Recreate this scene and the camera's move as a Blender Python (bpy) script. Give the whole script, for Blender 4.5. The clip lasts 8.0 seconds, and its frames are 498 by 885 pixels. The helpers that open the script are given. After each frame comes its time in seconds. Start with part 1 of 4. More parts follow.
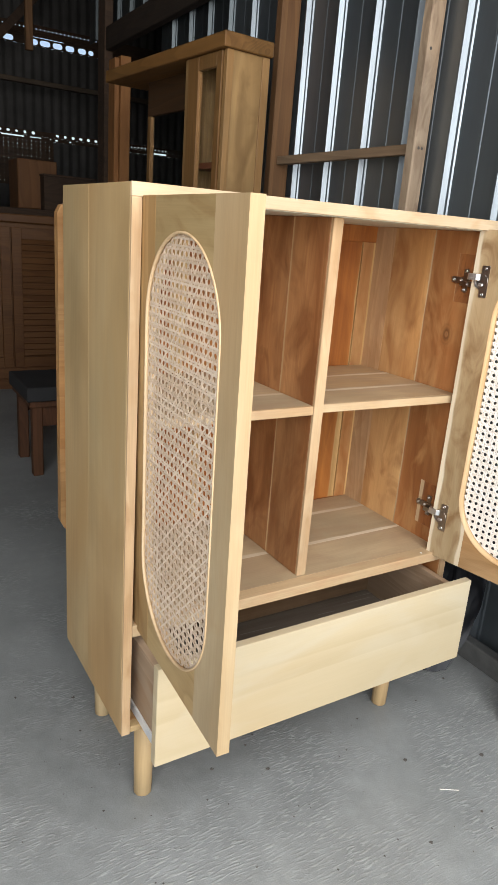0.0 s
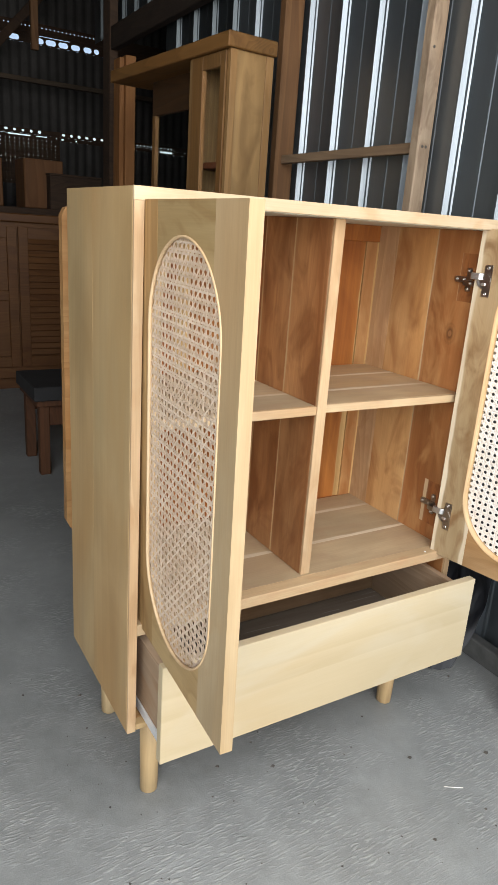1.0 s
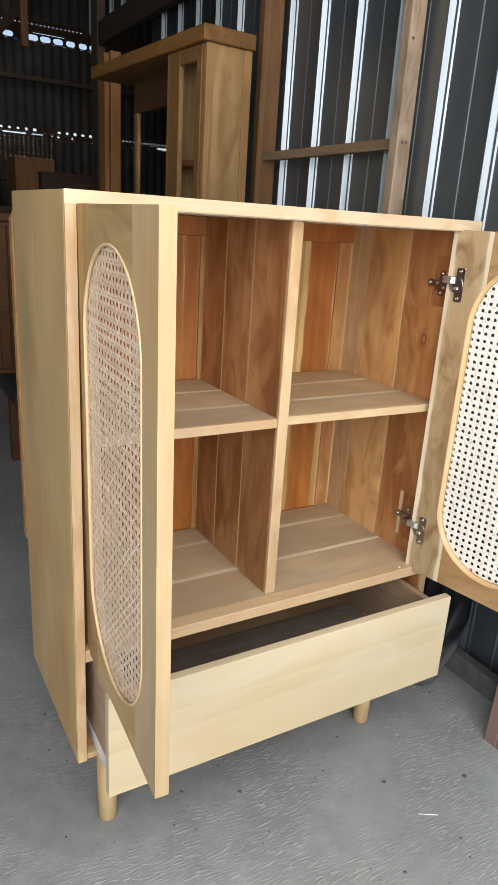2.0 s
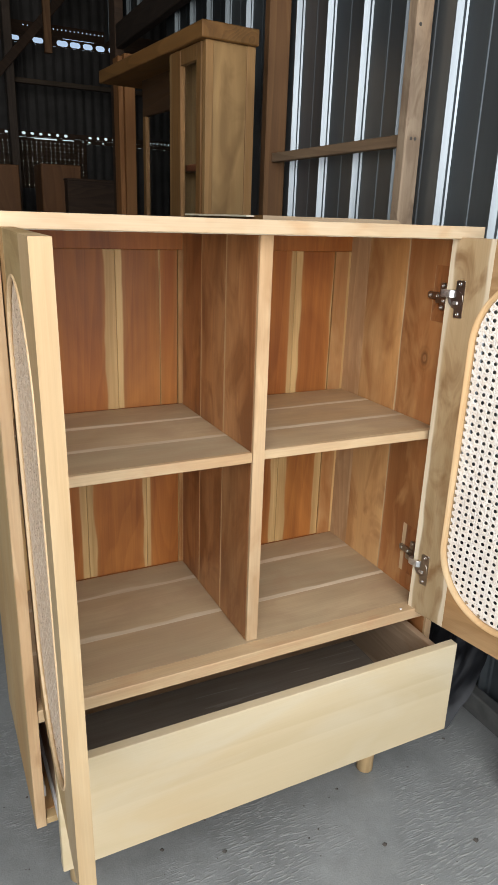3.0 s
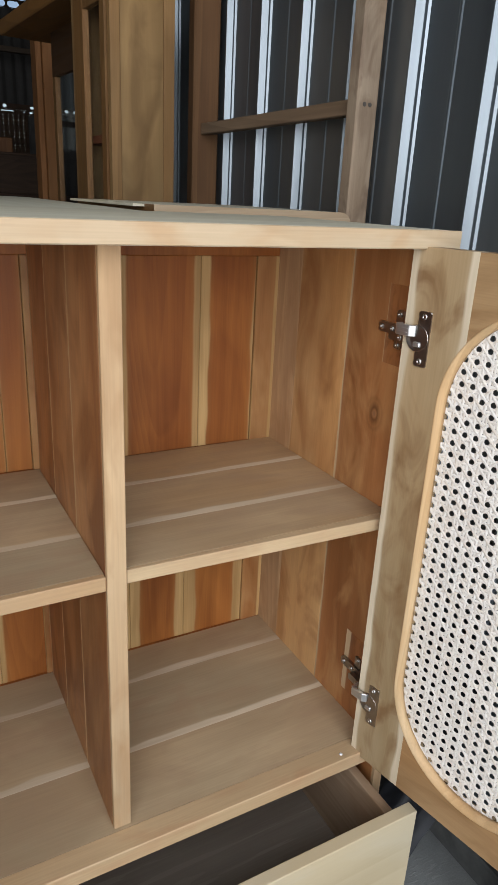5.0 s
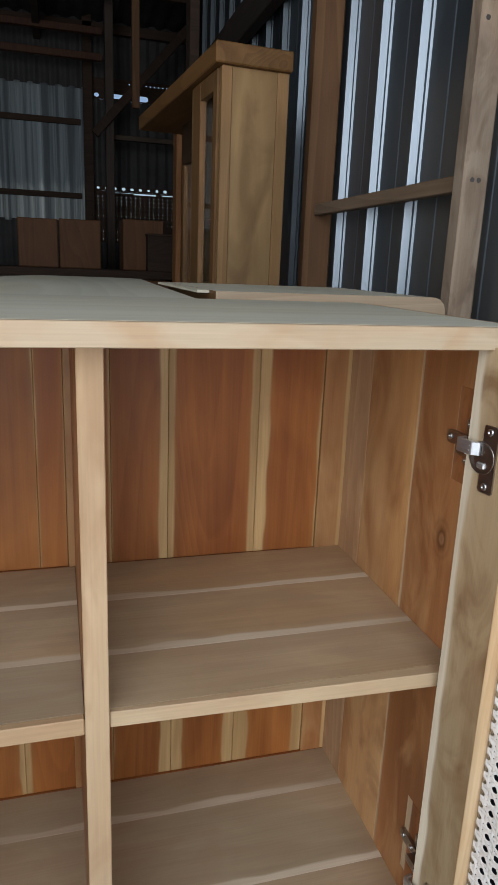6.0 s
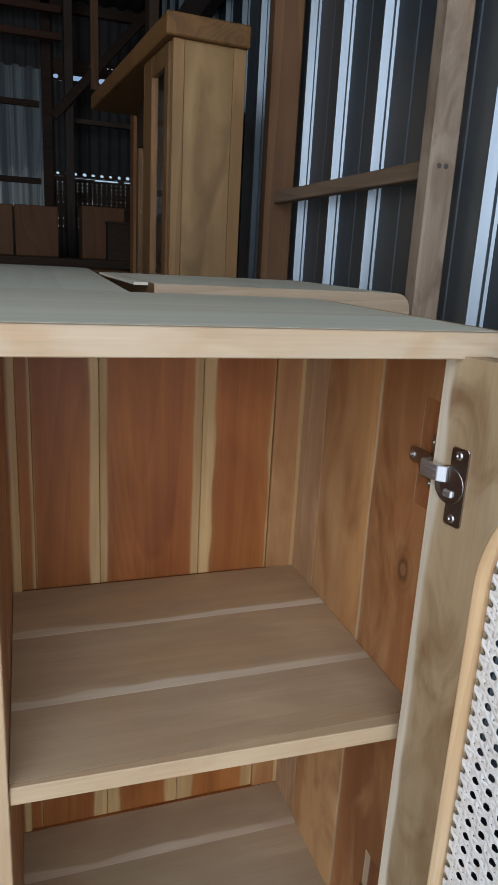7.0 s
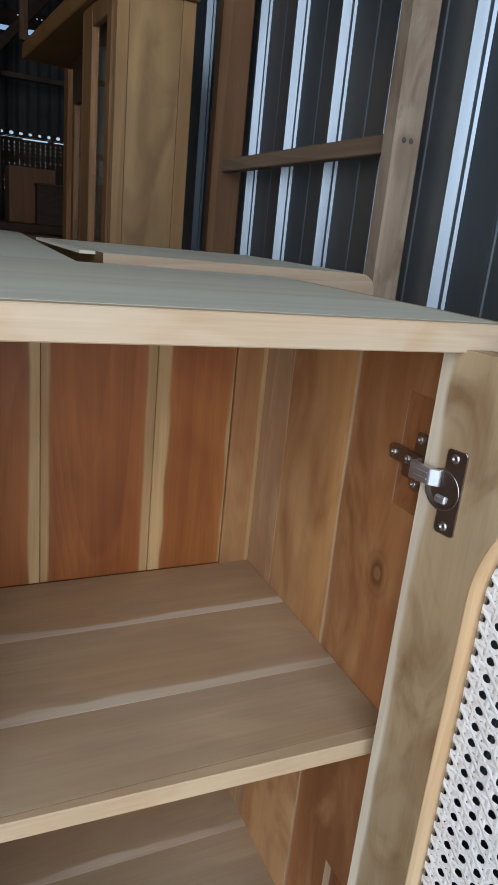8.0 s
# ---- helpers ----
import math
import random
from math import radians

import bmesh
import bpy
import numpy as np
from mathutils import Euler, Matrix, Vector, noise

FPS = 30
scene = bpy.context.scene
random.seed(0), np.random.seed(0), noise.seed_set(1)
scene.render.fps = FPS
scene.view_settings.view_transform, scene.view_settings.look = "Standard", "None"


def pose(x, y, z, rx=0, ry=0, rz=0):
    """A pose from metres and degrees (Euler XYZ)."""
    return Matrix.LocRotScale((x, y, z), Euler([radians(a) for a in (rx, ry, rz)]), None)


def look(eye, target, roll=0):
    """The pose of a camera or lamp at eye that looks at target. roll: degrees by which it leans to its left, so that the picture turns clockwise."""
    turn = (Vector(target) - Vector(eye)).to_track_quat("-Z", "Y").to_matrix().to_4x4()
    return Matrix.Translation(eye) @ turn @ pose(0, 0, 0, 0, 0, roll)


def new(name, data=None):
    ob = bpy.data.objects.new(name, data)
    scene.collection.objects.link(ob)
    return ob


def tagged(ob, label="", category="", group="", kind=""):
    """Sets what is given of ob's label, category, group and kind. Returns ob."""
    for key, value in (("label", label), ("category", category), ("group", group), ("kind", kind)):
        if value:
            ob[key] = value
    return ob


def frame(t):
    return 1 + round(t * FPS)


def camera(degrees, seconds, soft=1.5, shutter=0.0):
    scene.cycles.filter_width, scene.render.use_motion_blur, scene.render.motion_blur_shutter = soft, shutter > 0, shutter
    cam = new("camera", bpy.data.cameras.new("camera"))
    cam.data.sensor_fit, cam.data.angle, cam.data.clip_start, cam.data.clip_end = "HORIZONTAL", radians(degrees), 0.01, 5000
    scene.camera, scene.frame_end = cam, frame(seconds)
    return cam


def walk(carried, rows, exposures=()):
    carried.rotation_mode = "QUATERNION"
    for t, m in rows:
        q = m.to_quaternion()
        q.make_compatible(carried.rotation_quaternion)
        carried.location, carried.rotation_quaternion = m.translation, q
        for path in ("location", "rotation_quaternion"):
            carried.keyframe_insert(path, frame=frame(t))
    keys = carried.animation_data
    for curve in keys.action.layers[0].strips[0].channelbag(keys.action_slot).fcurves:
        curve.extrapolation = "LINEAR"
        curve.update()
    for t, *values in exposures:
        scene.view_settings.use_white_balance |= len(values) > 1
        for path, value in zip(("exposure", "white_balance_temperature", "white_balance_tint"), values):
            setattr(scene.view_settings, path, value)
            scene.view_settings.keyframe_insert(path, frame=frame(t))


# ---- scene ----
cam = camera(40.9, 8.0, soft=0.6)
PATH = [
    (0, (-0.375, -0.969, 1.143), (0.636, 0.648, 0.542), 4.4),
    (0.5, (-0.381, -0.975, 1.145), (0.609, 0.654, 0.54), 4.1),
    (1, (-0.372, -0.978, 1.152), (0.619, 0.648, 0.541), 4.0),
    (1.5, (-0.34, -0.977, 1.159), (0.624, 0.67, 0.561), 3.9),
    (1.8, (-0.293, -0.968, 1.167), (0.65, 0.683, 0.548), 3.5),
    (2, (-0.256, -0.962, 1.17), (0.714, 0.672, 0.547), 3.6),
    (2.2, (-0.204, -0.949, 1.178), (0.788, 0.67, 0.55), 3.5),
    (3.3, (-0.05, -0.879, 1.209), (0.738, 0.852, 0.591), 0.6),
    (3.5, (-0.025, -0.855, 1.214), (0.749, 0.89, 0.618), -0.1),
    (3.8, (0.017, -0.806, 1.205), (0.835, 0.92, 0.61), 1.2),
    (4, (0.065, -0.765, 1.206), (0.937, 0.929, 0.599), 2.5),
    (4.2, (0.105, -0.713, 1.216), (1.048, 0.926, 0.565), 3.4),
    (5.3, (0.253, -0.57, 1.225), (1.141, 1.082, 0.532), 1.8),
    (5.5, (0.284, -0.562, 1.23), (1.075, 1.165, 0.606), 0.7),
    (5.7, (0.329, -0.54, 1.239), (0.986, 1.266, 0.684), 1.3),
    (6, (0.384, -0.519, 1.244), (0.922, 1.339, 0.735), 2.3),
    (6.2, (0.418, -0.501, 1.24), (0.935, 1.349, 0.685), 2.9),
    (6.5, (0.443, -0.475, 1.236), (0.944, 1.375, 0.665), 1.2),
    (6.7, (0.45, -0.453, 1.236), (1.013, 1.377, 0.66), 1.9),
    (7, (0.443, -0.429, 1.245), (1.071, 1.395, 0.715), 3.1),
    (7.3, (0.443, -0.392, 1.237), (1.136, 1.406, 0.703), 4.3),
    (7.5, (0.439, -0.379, 1.238), (1.173, 1.379, 0.628), 4.8),
    (8, (0.434, -0.356, 1.242), (1.253, 1.372, 0.655), 5.7),
]
walk(cam, [(t, look(eye, target, roll)) for t, eye, target, roll in PATH],
     exposures=[(0, -0.12, 6500, 10), (2.2, -0.2, 6500, 10), (3.5, -0.46, 6450, 10), (5.5, -0.8, 6000, 10), (6.5, -0.98, 5650, 9.5), (8, -0.87, 5480, 9)])

# ---------------- world, sun, large lights ----------------
world = bpy.data.worlds.new("sky")
world.use_nodes = True
scene.world = world
wn = world.node_tree
sky = wn.nodes.new("ShaderNodeTexSky")
sky.sky_type = "NISHITA"
sky.sun_disc = False
sky.sun_elevation = radians(58)
sky.sun_rotation = radians(25)
wn.links.new(sky.outputs[0], wn.nodes["Background"].inputs[0])
wn.nodes["Background"].inputs[1].default_value = 0.13

sun = new("sun", bpy.data.lights.new("sun", "SUN"))
sun.data.energy, sun.data.angle, sun.data.color = 2.5, radians(0.6), (1.0, 0.95, 0.88)
sun.matrix_world = look((2.2, 4.8, 8.5), (0, 0, 0))

# daylight of the open front of the shed
opening = new("opening_light", bpy.data.lights.new("opening_light", "AREA"))
opening.data.shape, opening.data.size, opening.data.size_y = "RECTANGLE", 2.8, 2.5
opening.data.energy, opening.data.color = 138, (0.98, 0.98, 0.98)
opening.matrix_world = look((-0.5, -1.5, 1.7), (-0.12, 1.0, 0.9))


# ---------------- materials ----------------
def material(name):
    m = bpy.data.materials.new(name)
    m.use_nodes = True
    nt = m.node_tree
    return m, nt, nt.nodes, nt.nodes["Principled BSDF"]


def add(nt, kind, **values):
    n = nt.nodes.new(kind)
    for k, v in values.items():
        n.inputs[k].default_value = v
    return n


def mathn(nt, op, a, b=None):
    n = nt.nodes.new("ShaderNodeMath")
    n.operation = op
    for i, v in enumerate((a, b)):
        if v is None:
            continue
        if isinstance(v, (int, float)):
            n.inputs[i].default_value = v
        else:
            nt.links.new(v, n.inputs[i])
    return n.outputs[0]


def mix(nt, fac, a, b, mode="MIX"):
    n = nt.nodes.new("ShaderNodeMix")
    n.data_type, n.blend_type = "RGBA", mode
    for socket, v in ((n.inputs[0], fac), (n.inputs[6], a), (n.inputs[7], b)):
        if isinstance(v, (int, float)):
            socket.default_value = v
        elif isinstance(v, tuple):
            socket.default_value = (*v, 1)
        else:
            nt.links.new(v, socket)
    return n.outputs[2]


def ramp(nt, fac, *stops):
    n = nt.nodes.new("ShaderNodeValToRGB")
    e = n.color_ramp.elements
    while len(e) < len(stops):
        e.new(0.5)
    for el, (p, c) in zip(e, stops):
        el.position, el.color = p, (*c, 1) if isinstance(c, tuple) else (c, c, c, 1)
    nt.links.new(fac, n.inputs[0])
    return n.outputs[0]


def shifted(nt, scale, spread=9.0):
    """Object coordinates, stretched, and moved by a random step for each object."""
    tc = nt.nodes.new("ShaderNodeTexCoord")
    info = nt.nodes.new("ShaderNodeObjectInfo")
    step = mathn(nt, "MULTIPLY", info.outputs["Random"], spread)
    comb = nt.nodes.new("ShaderNodeCombineXYZ")
    nt.links.new(step, comb.inputs[0])
    nt.links.new(step, comb.inputs[1])
    plus = nt.nodes.new("ShaderNodeVectorMath")
    plus.operation = "ADD"
    nt.links.new(tc.outputs["Object"], plus.inputs[0])
    nt.links.new(comb.outputs[0], plus.inputs[1])
    times = nt.nodes.new("ShaderNodeVectorMath")
    times.operation = "MULTIPLY"
    nt.links.new(plus.outputs[0], times.inputs[0])
    times.inputs[1].default_value = scale
    return times.outputs[0], tc.outputs["Object"], info.outputs["Random"]


def noise_tex(nt, vec, scale=1.0, detail=3.0, rough=0.55, distort=0.0):
    n = add(nt, "ShaderNodeTexNoise", Scale=scale, Detail=detail, Roughness=rough, Distortion=distort)
    nt.links.new(vec, n.inputs["Vector"])
    return n.outputs[0]


def wood(name, dark, light, sap=None, sap_width=0.0, sap_wave=0.012, along=1, rough=0.55, knot=None, tone=0.12, figure=1.0, sap_far=0.0, far_width=0.0, mottle=0.5, crisp=420.0, patch=None, patch_amount=0.6, patch_size=1.0, ring=0.18, relief=0.14):
    """Sawn timber whose grain runs along the given local axis. Sapwood lies along the edge where local x is small and,
    with far_width, along the edge at local x = sap_far."""
    m, nt, nodes, bsdf = material(name)
    s1, s2, s3, s4 = [30 * figure] * 3, [420.0] * 3, [7.0] * 3, [6.0 * figure] * 3
    s1[along], s2[along], s3[along], s4[along] = 1.6 * figure, 9.0, 2.6, 0.62 * figure
    v1, obj, rnd = shifted(nt, s1)
    v2, _, _ = shifted(nt, s2)
    v3, _, _ = shifted(nt, s3)
    v4, _, _ = shifted(nt, s4)
    rings = noise_tex(nt, v1, 1.0, 3.0, 0.6, 1.2)
    fibre = noise_tex(nt, v2, 1.0, 2.0, 0.6)
    cloud = noise_tex(nt, v3, 1.0, 3.0, 0.55, 0.6)
    swirl = noise_tex(nt, v4, 1.0, 1.5, 0.5, 0.5)
    # growth rings cut at a slant: the contour lines of a slow field
    saw = mathn(nt, "FRACT", mathn(nt, "MULTIPLY", swirl, 17.0))
    bands = ramp(nt, saw, (0.0, 0.15), (0.7, 0.75), (0.9, 1.0), (1.0, 0.15))
    grain = mathn(nt, "ADD", mathn(nt, "MULTIPLY", rings, 0.36), mathn(nt, "MULTIPLY", cloud, 0.64 - ring))
    grain = mathn(nt, "ADD", grain, mathn(nt, "MULTIPLY", bands, ring))
    col = ramp(nt, grain, (0.35, dark), (0.52, tuple((a + b) / 2 for a, b in zip(dark, light))), (0.69, light))
    # slow drift of hue between reddish and golden patches
    drift = noise_tex(nt, v3, 0.55, 2.0, 0.5, 0.3)
    warm = ramp(nt, drift, (0.3, (1.0, 1.0 - 0.10 * mottle, 1.0 - 0.22 * mottle)), (0.5, (1.0, 1.0, 1.0)), (0.7, (1.0 - 0.14 * mottle, 1.0 - 0.09 * mottle, 1.0 - 0.05 * mottle)))
    col = mix(nt, 1.0, col, warm, "MULTIPLY")
    if patch:
        s5 = [19.0 / patch_size] * 3
        s5[along] = 8.0 / patch_size
        v5, _, _ = shifted(nt, s5)
        blot = noise_tex(nt, v5, 1.0, 3.5, 0.55, 1.1)
        col = mix(nt, ramp(nt, blot, (0.47, 0.0), (0.68, patch_amount)), col, patch)
    if sap:
        sep = nt.nodes.new("ShaderNodeSeparateXYZ")
        nt.links.new(obj, sep.inputs[0])
        across, length = sep.outputs[0], sep.outputs[along]
        pale = mix(nt, ramp(nt, mathn(nt, "ADD", mathn(nt, "MULTIPLY", rings, 0.6), mathn(nt, "MULTIPLY", cloud, 0.4)), (0.36, 0.0), (0.64, 1.0)), sap, (0.62 * sap[0], 0.56 * sap[1], 0.5 * sap[2]))
        bands_of_sap = []
        if sap_far and not far_width:
            bands_of_sap.append((mathn(nt, "SUBTRACT", sap_far, across), sap_width, 31.0))
        else:
            bands_of_sap.append((across, sap_width, 31.0))
            if far_width:
                bands_of_sap.append((mathn(nt, "SUBTRACT", sap_far, across), far_width, 57.0))
        for place, width, step in bands_of_sap:
            comb = nt.nodes.new("ShaderNodeCombineXYZ")
            nt.links.new(mathn(nt, "ADD", mathn(nt, "MULTIPLY", length, 6.0), mathn(nt, "MULTIPLY", rnd, step)), comb.inputs[0])
            wave = noise_tex(nt, comb.outputs[0], 1.0, 2.0)
            edge = mathn(nt, "ADD", mathn(nt, "MULTIPLY", mathn(nt, "SUBTRACT", wave, 0.5), sap_wave * 2.4), width)
            gap = mathn(nt, "SUBTRACT", edge, place)
            for slope, most in ((60.0, 0.22), (crisp, 1.0)):
                clampn = nt.nodes.new("ShaderNodeClamp")
                nt.links.new(mathn(nt, "ADD", mathn(nt, "MULTIPLY", gap, slope), 0.5), clampn.inputs[0])
                col = mix(nt, mathn(nt, "MULTIPLY", clampn.outputs[0], most), col, pale)
    if knot:
        kx, ky, kr = knot
        sep = nt.nodes.new("ShaderNodeSeparateXYZ")
        nt.links.new(obj, sep.inputs[0])
        du = mathn(nt, "SUBTRACT", sep.outputs[0], kx)
        dv = mathn(nt, "MULTIPLY", mathn(nt, "SUBTRACT", sep.outputs[1], ky), 0.74)
        dist = mathn(nt, "SQRT", mathn(nt, "ADD", mathn(nt, "MULTIPLY", du, du), mathn(nt, "MULTIPLY", dv, dv)))
        dist = mathn(nt, "ADD", dist, mathn(nt, "MULTIPLY", mathn(nt, "SUBTRACT", cloud, 0.5), kr * 1.9))
        away = mathn(nt, "DIVIDE", dist, kr * 3.4)
        heart = ramp(nt, away, (0.08, 0.5), (0.2, 0.0))
        col = mix(nt, heart, col, (0.33, 0.18, 0.10))
        shade = ramp(nt, away, (0.0, 0.8), (0.12, 0.95), (0.24, 0.45), (0.36, 0.68), (0.52, 0.93), (0.64, 0.84), (0.8, 1.0), (1.0, 1.0))
        col = mix(nt, 1.0, col, shade, "MULTIPLY")
    fine = ramp(nt, fibre, (0.25, 1.0 - tone), (0.75, 1.0))
    col = mix(nt, 1.0, col, fine, "MULTIPLY")
    hue = ramp(nt, rnd, (0.0, (0.92, 0.90, 0.88)), (0.5, (1.0, 0.98, 0.96)), (1.0, (1.0, 1.0, 1.0)))
    col = mix(nt, 1.0, col, hue, "MULTIPLY")
    nt.links.new(col, bsdf.inputs["Base Color"])
    rr = ramp(nt, rings, (0.2, rough - 0.06), (0.8, rough + 0.1))
    nt.links.new(rr, bsdf.inputs["Roughness"])
    bsdf.inputs["Specular IOR Level"].default_value = 0.35
    bump = add(nt, "ShaderNodeBump", Strength=relief, Distance=0.001)
    nt.links.new(mathn(nt, "ADD", mathn(nt, "MULTIPLY", fibre, 0.6), rings), bump.inputs["Height"])
    nt.links.new(bump.outputs[0], bsdf.inputs["Normal"])
    return m


SAP = (0.66, 0.44, 0.19)
PALE = wood("pale_teak", (0.42, 0.285, 0.13), (0.60, 0.445, 0.235))
PALE_SIDE = wood("pale_side_board", (0.375, 0.245, 0.11), (0.53, 0.37, 0.185), figure=0.45, tone=0.06, mottle=1.0, patch=(0.42, 0.27, 0.115), patch_amount=0.5, patch_size=2.5, ring=0.07)
EDGE_X = wood("sanded_front_edge", (0.555, 0.392, 0.23), (0.695, 0.53, 0.345), along=0, mottle=1.0, patch=(0.53, 0.345, 0.185), patch_amount=0.75, patch_size=1.3, figure=0.6)
HUTCH_Y = wood("hutch_top_wood", (0.135, 0.061, 0.015), (0.24, 0.116, 0.034), mottle=1.0)
LEG = wood("leg_wood", (0.44, 0.30, 0.145), (0.62, 0.46, 0.255), along=2)
EDGE = wood("sanded_edge", (0.465, 0.308, 0.168), (0.61, 0.44, 0.262), along=2, mottle=1.0, patch=(0.43, 0.262, 0.13), patch_amount=0.8, patch_size=1.3)
HEART = wood("heartwood", (0.20, 0.058, 0.010), (0.43, 0.155, 0.033), rough=0.5, ring=0.08)
HEART_LOW, HEART_HIGH = (0.215, 0.064, 0.012), (0.465, 0.174, 0.038)
SIDE_BACK = wood("side_back_board", (0.45, 0.235, 0.092), (0.71, 0.45, 0.205), rough=0.42, mottle=1.0, patch=(0.30, 0.125, 0.042), patch_amount=0.75, patch_size=1.7, ring=0.05, figure=0.4)
SIDE_KNOT = wood("side_knot_board", (0.27, 0.098, 0.031), (0.53, 0.235, 0.083), (0.74, 0.57, 0.35), 0.004, 0.004, rough=0.4, knot=(0.079, 0.728, 0.0072), mottle=1.0, patch=(0.60, 0.335, 0.135), patch_amount=0.55, patch_size=1.2, ring=0.06, figure=0.5)
PACKER = wood("packer_wood", (0.25, 0.088, 0.028), (0.43, 0.18, 0.06), (0.70, 0.53, 0.33), 0.0, 0.003, rough=0.45, patch=(0.17, 0.06, 0.02), patch_amount=0.8, patch_size=0.5, ring=0.05)
PACKER_SAP = wood("packer_sap_wood", (0.25, 0.088, 0.028), (0.43, 0.18, 0.06), (0.70, 0.53, 0.33), 0.0105, 0.003, rough=0.45, patch=(0.17, 0.06, 0.02), patch_amount=0.8, patch_size=0.5, ring=0.05)
SIDE_SAP = wood("side_sap_strip", (0.42, 0.255, 0.13), (0.62, 0.42, 0.235), rough=0.6, patch=(0.40, 0.22, 0.10), patch_amount=0.6)
SHELF = wood("shelf_board", (0.39, 0.273, 0.157), (0.545, 0.412, 0.25), (0.76, 0.65, 0.48), 0.012, 0.012, rough=0.5, crisp=300.0, mottle=1.0, patch=(0.39, 0.27, 0.165), patch_amount=0.65, patch_size=1.4, ring=0.05, figure=0.5)
SHELF_PLAIN = wood("shelf_plain_board", (0.39, 0.273, 0.157), (0.545, 0.412, 0.25), rough=0.5, mottle=1.0, patch=(0.39, 0.27, 0.165), patch_amount=0.65, patch_size=1.4, ring=0.05, figure=0.5)
LIP = wood("front_lip_board", (0.45, 0.31, 0.17), (0.60, 0.44, 0.26), rough=0.5, along=0, mottle=1.0, patch=(0.50, 0.305, 0.165), patch_amount=0.6, patch_size=1.1, ring=0.05)
# greyed and paled: the sky's sheen on level tops is in the colour
TOP_SHEEN = wood("top_board", (0.585, 0.535, 0.395), (0.69, 0.642, 0.49), rough=0.6, tone=0.03, figure=0.4, relief=0.02)
DOOR_STILE = wood("door_stile_wood", (0.40, 0.28, 0.148), (0.52, 0.395, 0.235), mottle=0.9, patch=(0.42, 0.29, 0.15), patch_amount=0.5, ring=0.06)
DOOR_STILE_SAP = wood("door_stile_sap", (0.37, 0.245, 0.12), (0.56, 0.41, 0.235), (0.80, 0.70, 0.52), 0.009, 0.008, crisp=260.0, mottle=1.0, patch=(0.235, 0.135, 0.06), patch_amount=0.95, patch_size=0.9, figure=0.5, ring=0.08, sap_far=0.085, far_width=0.009)
DOOR_RAIL = wood("door_rail_wood", (0.30, 0.175, 0.078), (0.47, 0.30, 0.145), along=0, mottle=1.0, patch=(0.23, 0.12, 0.045), patch_amount=0.75, patch_size=1.5, figure=0.6, ring=0.05)
DOOR_RAIL_OUT = wood("door_rail_outer_wood", (0.37, 0.24, 0.10), (0.50, 0.35, 0.165), along=0, mottle=1.0, patch=(0.24, 0.14, 0.05), patch_amount=0.55, patch_size=0.9, figure=0.5, ring=0.05)
DRAWER_SIDE = wood("drawer_side_wood", (0.30, 0.205, 0.125), (0.46, 0.34, 0.235), along=1, rough=0.45, mottle=1.0, patch=(0.30, 0.17, 0.085), patch_amount=0.7, patch_size=1.6)
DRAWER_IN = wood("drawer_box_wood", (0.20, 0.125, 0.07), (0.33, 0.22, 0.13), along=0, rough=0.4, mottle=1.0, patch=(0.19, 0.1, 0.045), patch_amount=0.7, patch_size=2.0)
MOULD = wood("moulding_wood", (0.52, 0.345, 0.17), (0.70, 0.51, 0.295), mottle=1.0, patch=(0.60, 0.37, 0.17), patch_amount=0.6)
STILE_BACK = wood("back_stile_wood", (0.26, 0.105, 0.032), (0.49, 0.235, 0.085), SAP, 0.0, 0.002, rough=0.45, sap_far=0.04, far_width=0.006, mottle=1.0, patch=(0.52, 0.30, 0.125), patch_amount=0.6, patch_size=1.6, ring=0.06)
PLYWOOD = wood("drawer_bottom_ply", (0.18, 0.15, 0.12), (0.27, 0.235, 0.195), along=0, rough=0.22, ring=0.04)
DIVIDER = wood("divider_board", (0.27, 0.108, 0.039), (0.55, 0.29, 0.125), (0.72, 0.52, 0.29), 0.005, 0.004, rough=0.4, mottle=1.0, patch=(0.23, 0.09, 0.032), patch_amount=0.85, patch_size=1.3, ring=0.07)
DOOR_BROWN = wood("door_hinge_stile_wood", (0.27, 0.16, 0.06), (0.48, 0.305, 0.13), mottle=1.0, patch=(0.21, 0.115, 0.04), patch_amount=0.8, patch_size=1.2)
RAIL = wood("wall_rail_timber", (0.17, 0.11, 0.065), (0.28, 0.19, 0.115), rough=0.7, along=0)
BEAD = wood("bead_wood", (0.56, 0.40, 0.23), (0.70, 0.53, 0.33))
HUTCH = wood("hutch_wood", (0.185, 0.11, 0.042), (0.37, 0.238, 0.103), figure=0.5, tone=0.06, along=2, patch=(0.155, 0.085, 0.031), patch_amount=0.6, patch_size=2.2, mottle=1.0)
HUTCH_FRAME = wood("hutch_frame_wood", (0.13, 0.064, 0.02), (0.225, 0.117, 0.039), along=2, mottle=1.0)
HUTCH_STILE = wood("hutch_stile_wood", (0.21, 0.115, 0.042), (0.35, 0.205, 0.083), along=2, mottle=1.0, figure=0.5)
# hutch wood darkened for recessed parts, their shade painted in
HUTCH_SHADED = wood("hutch_shaded_wood", (0.045, 0.022, 0.009), (0.085, 0.042, 0.017))
POST = wood("post_timber", (0.265, 0.185, 0.118), (0.43, 0.325, 0.225), rough=0.7, figure=0.6, along=2, mottle=0.9, patch=(0.18, 0.12, 0.078), patch_amount=0.75, patch_size=0.9)
POST_WARM = wood("post_timber_warm", (0.125, 0.058, 0.023), (0.225, 0.118, 0.049), rough=0.7, figure=0.7, along=2)
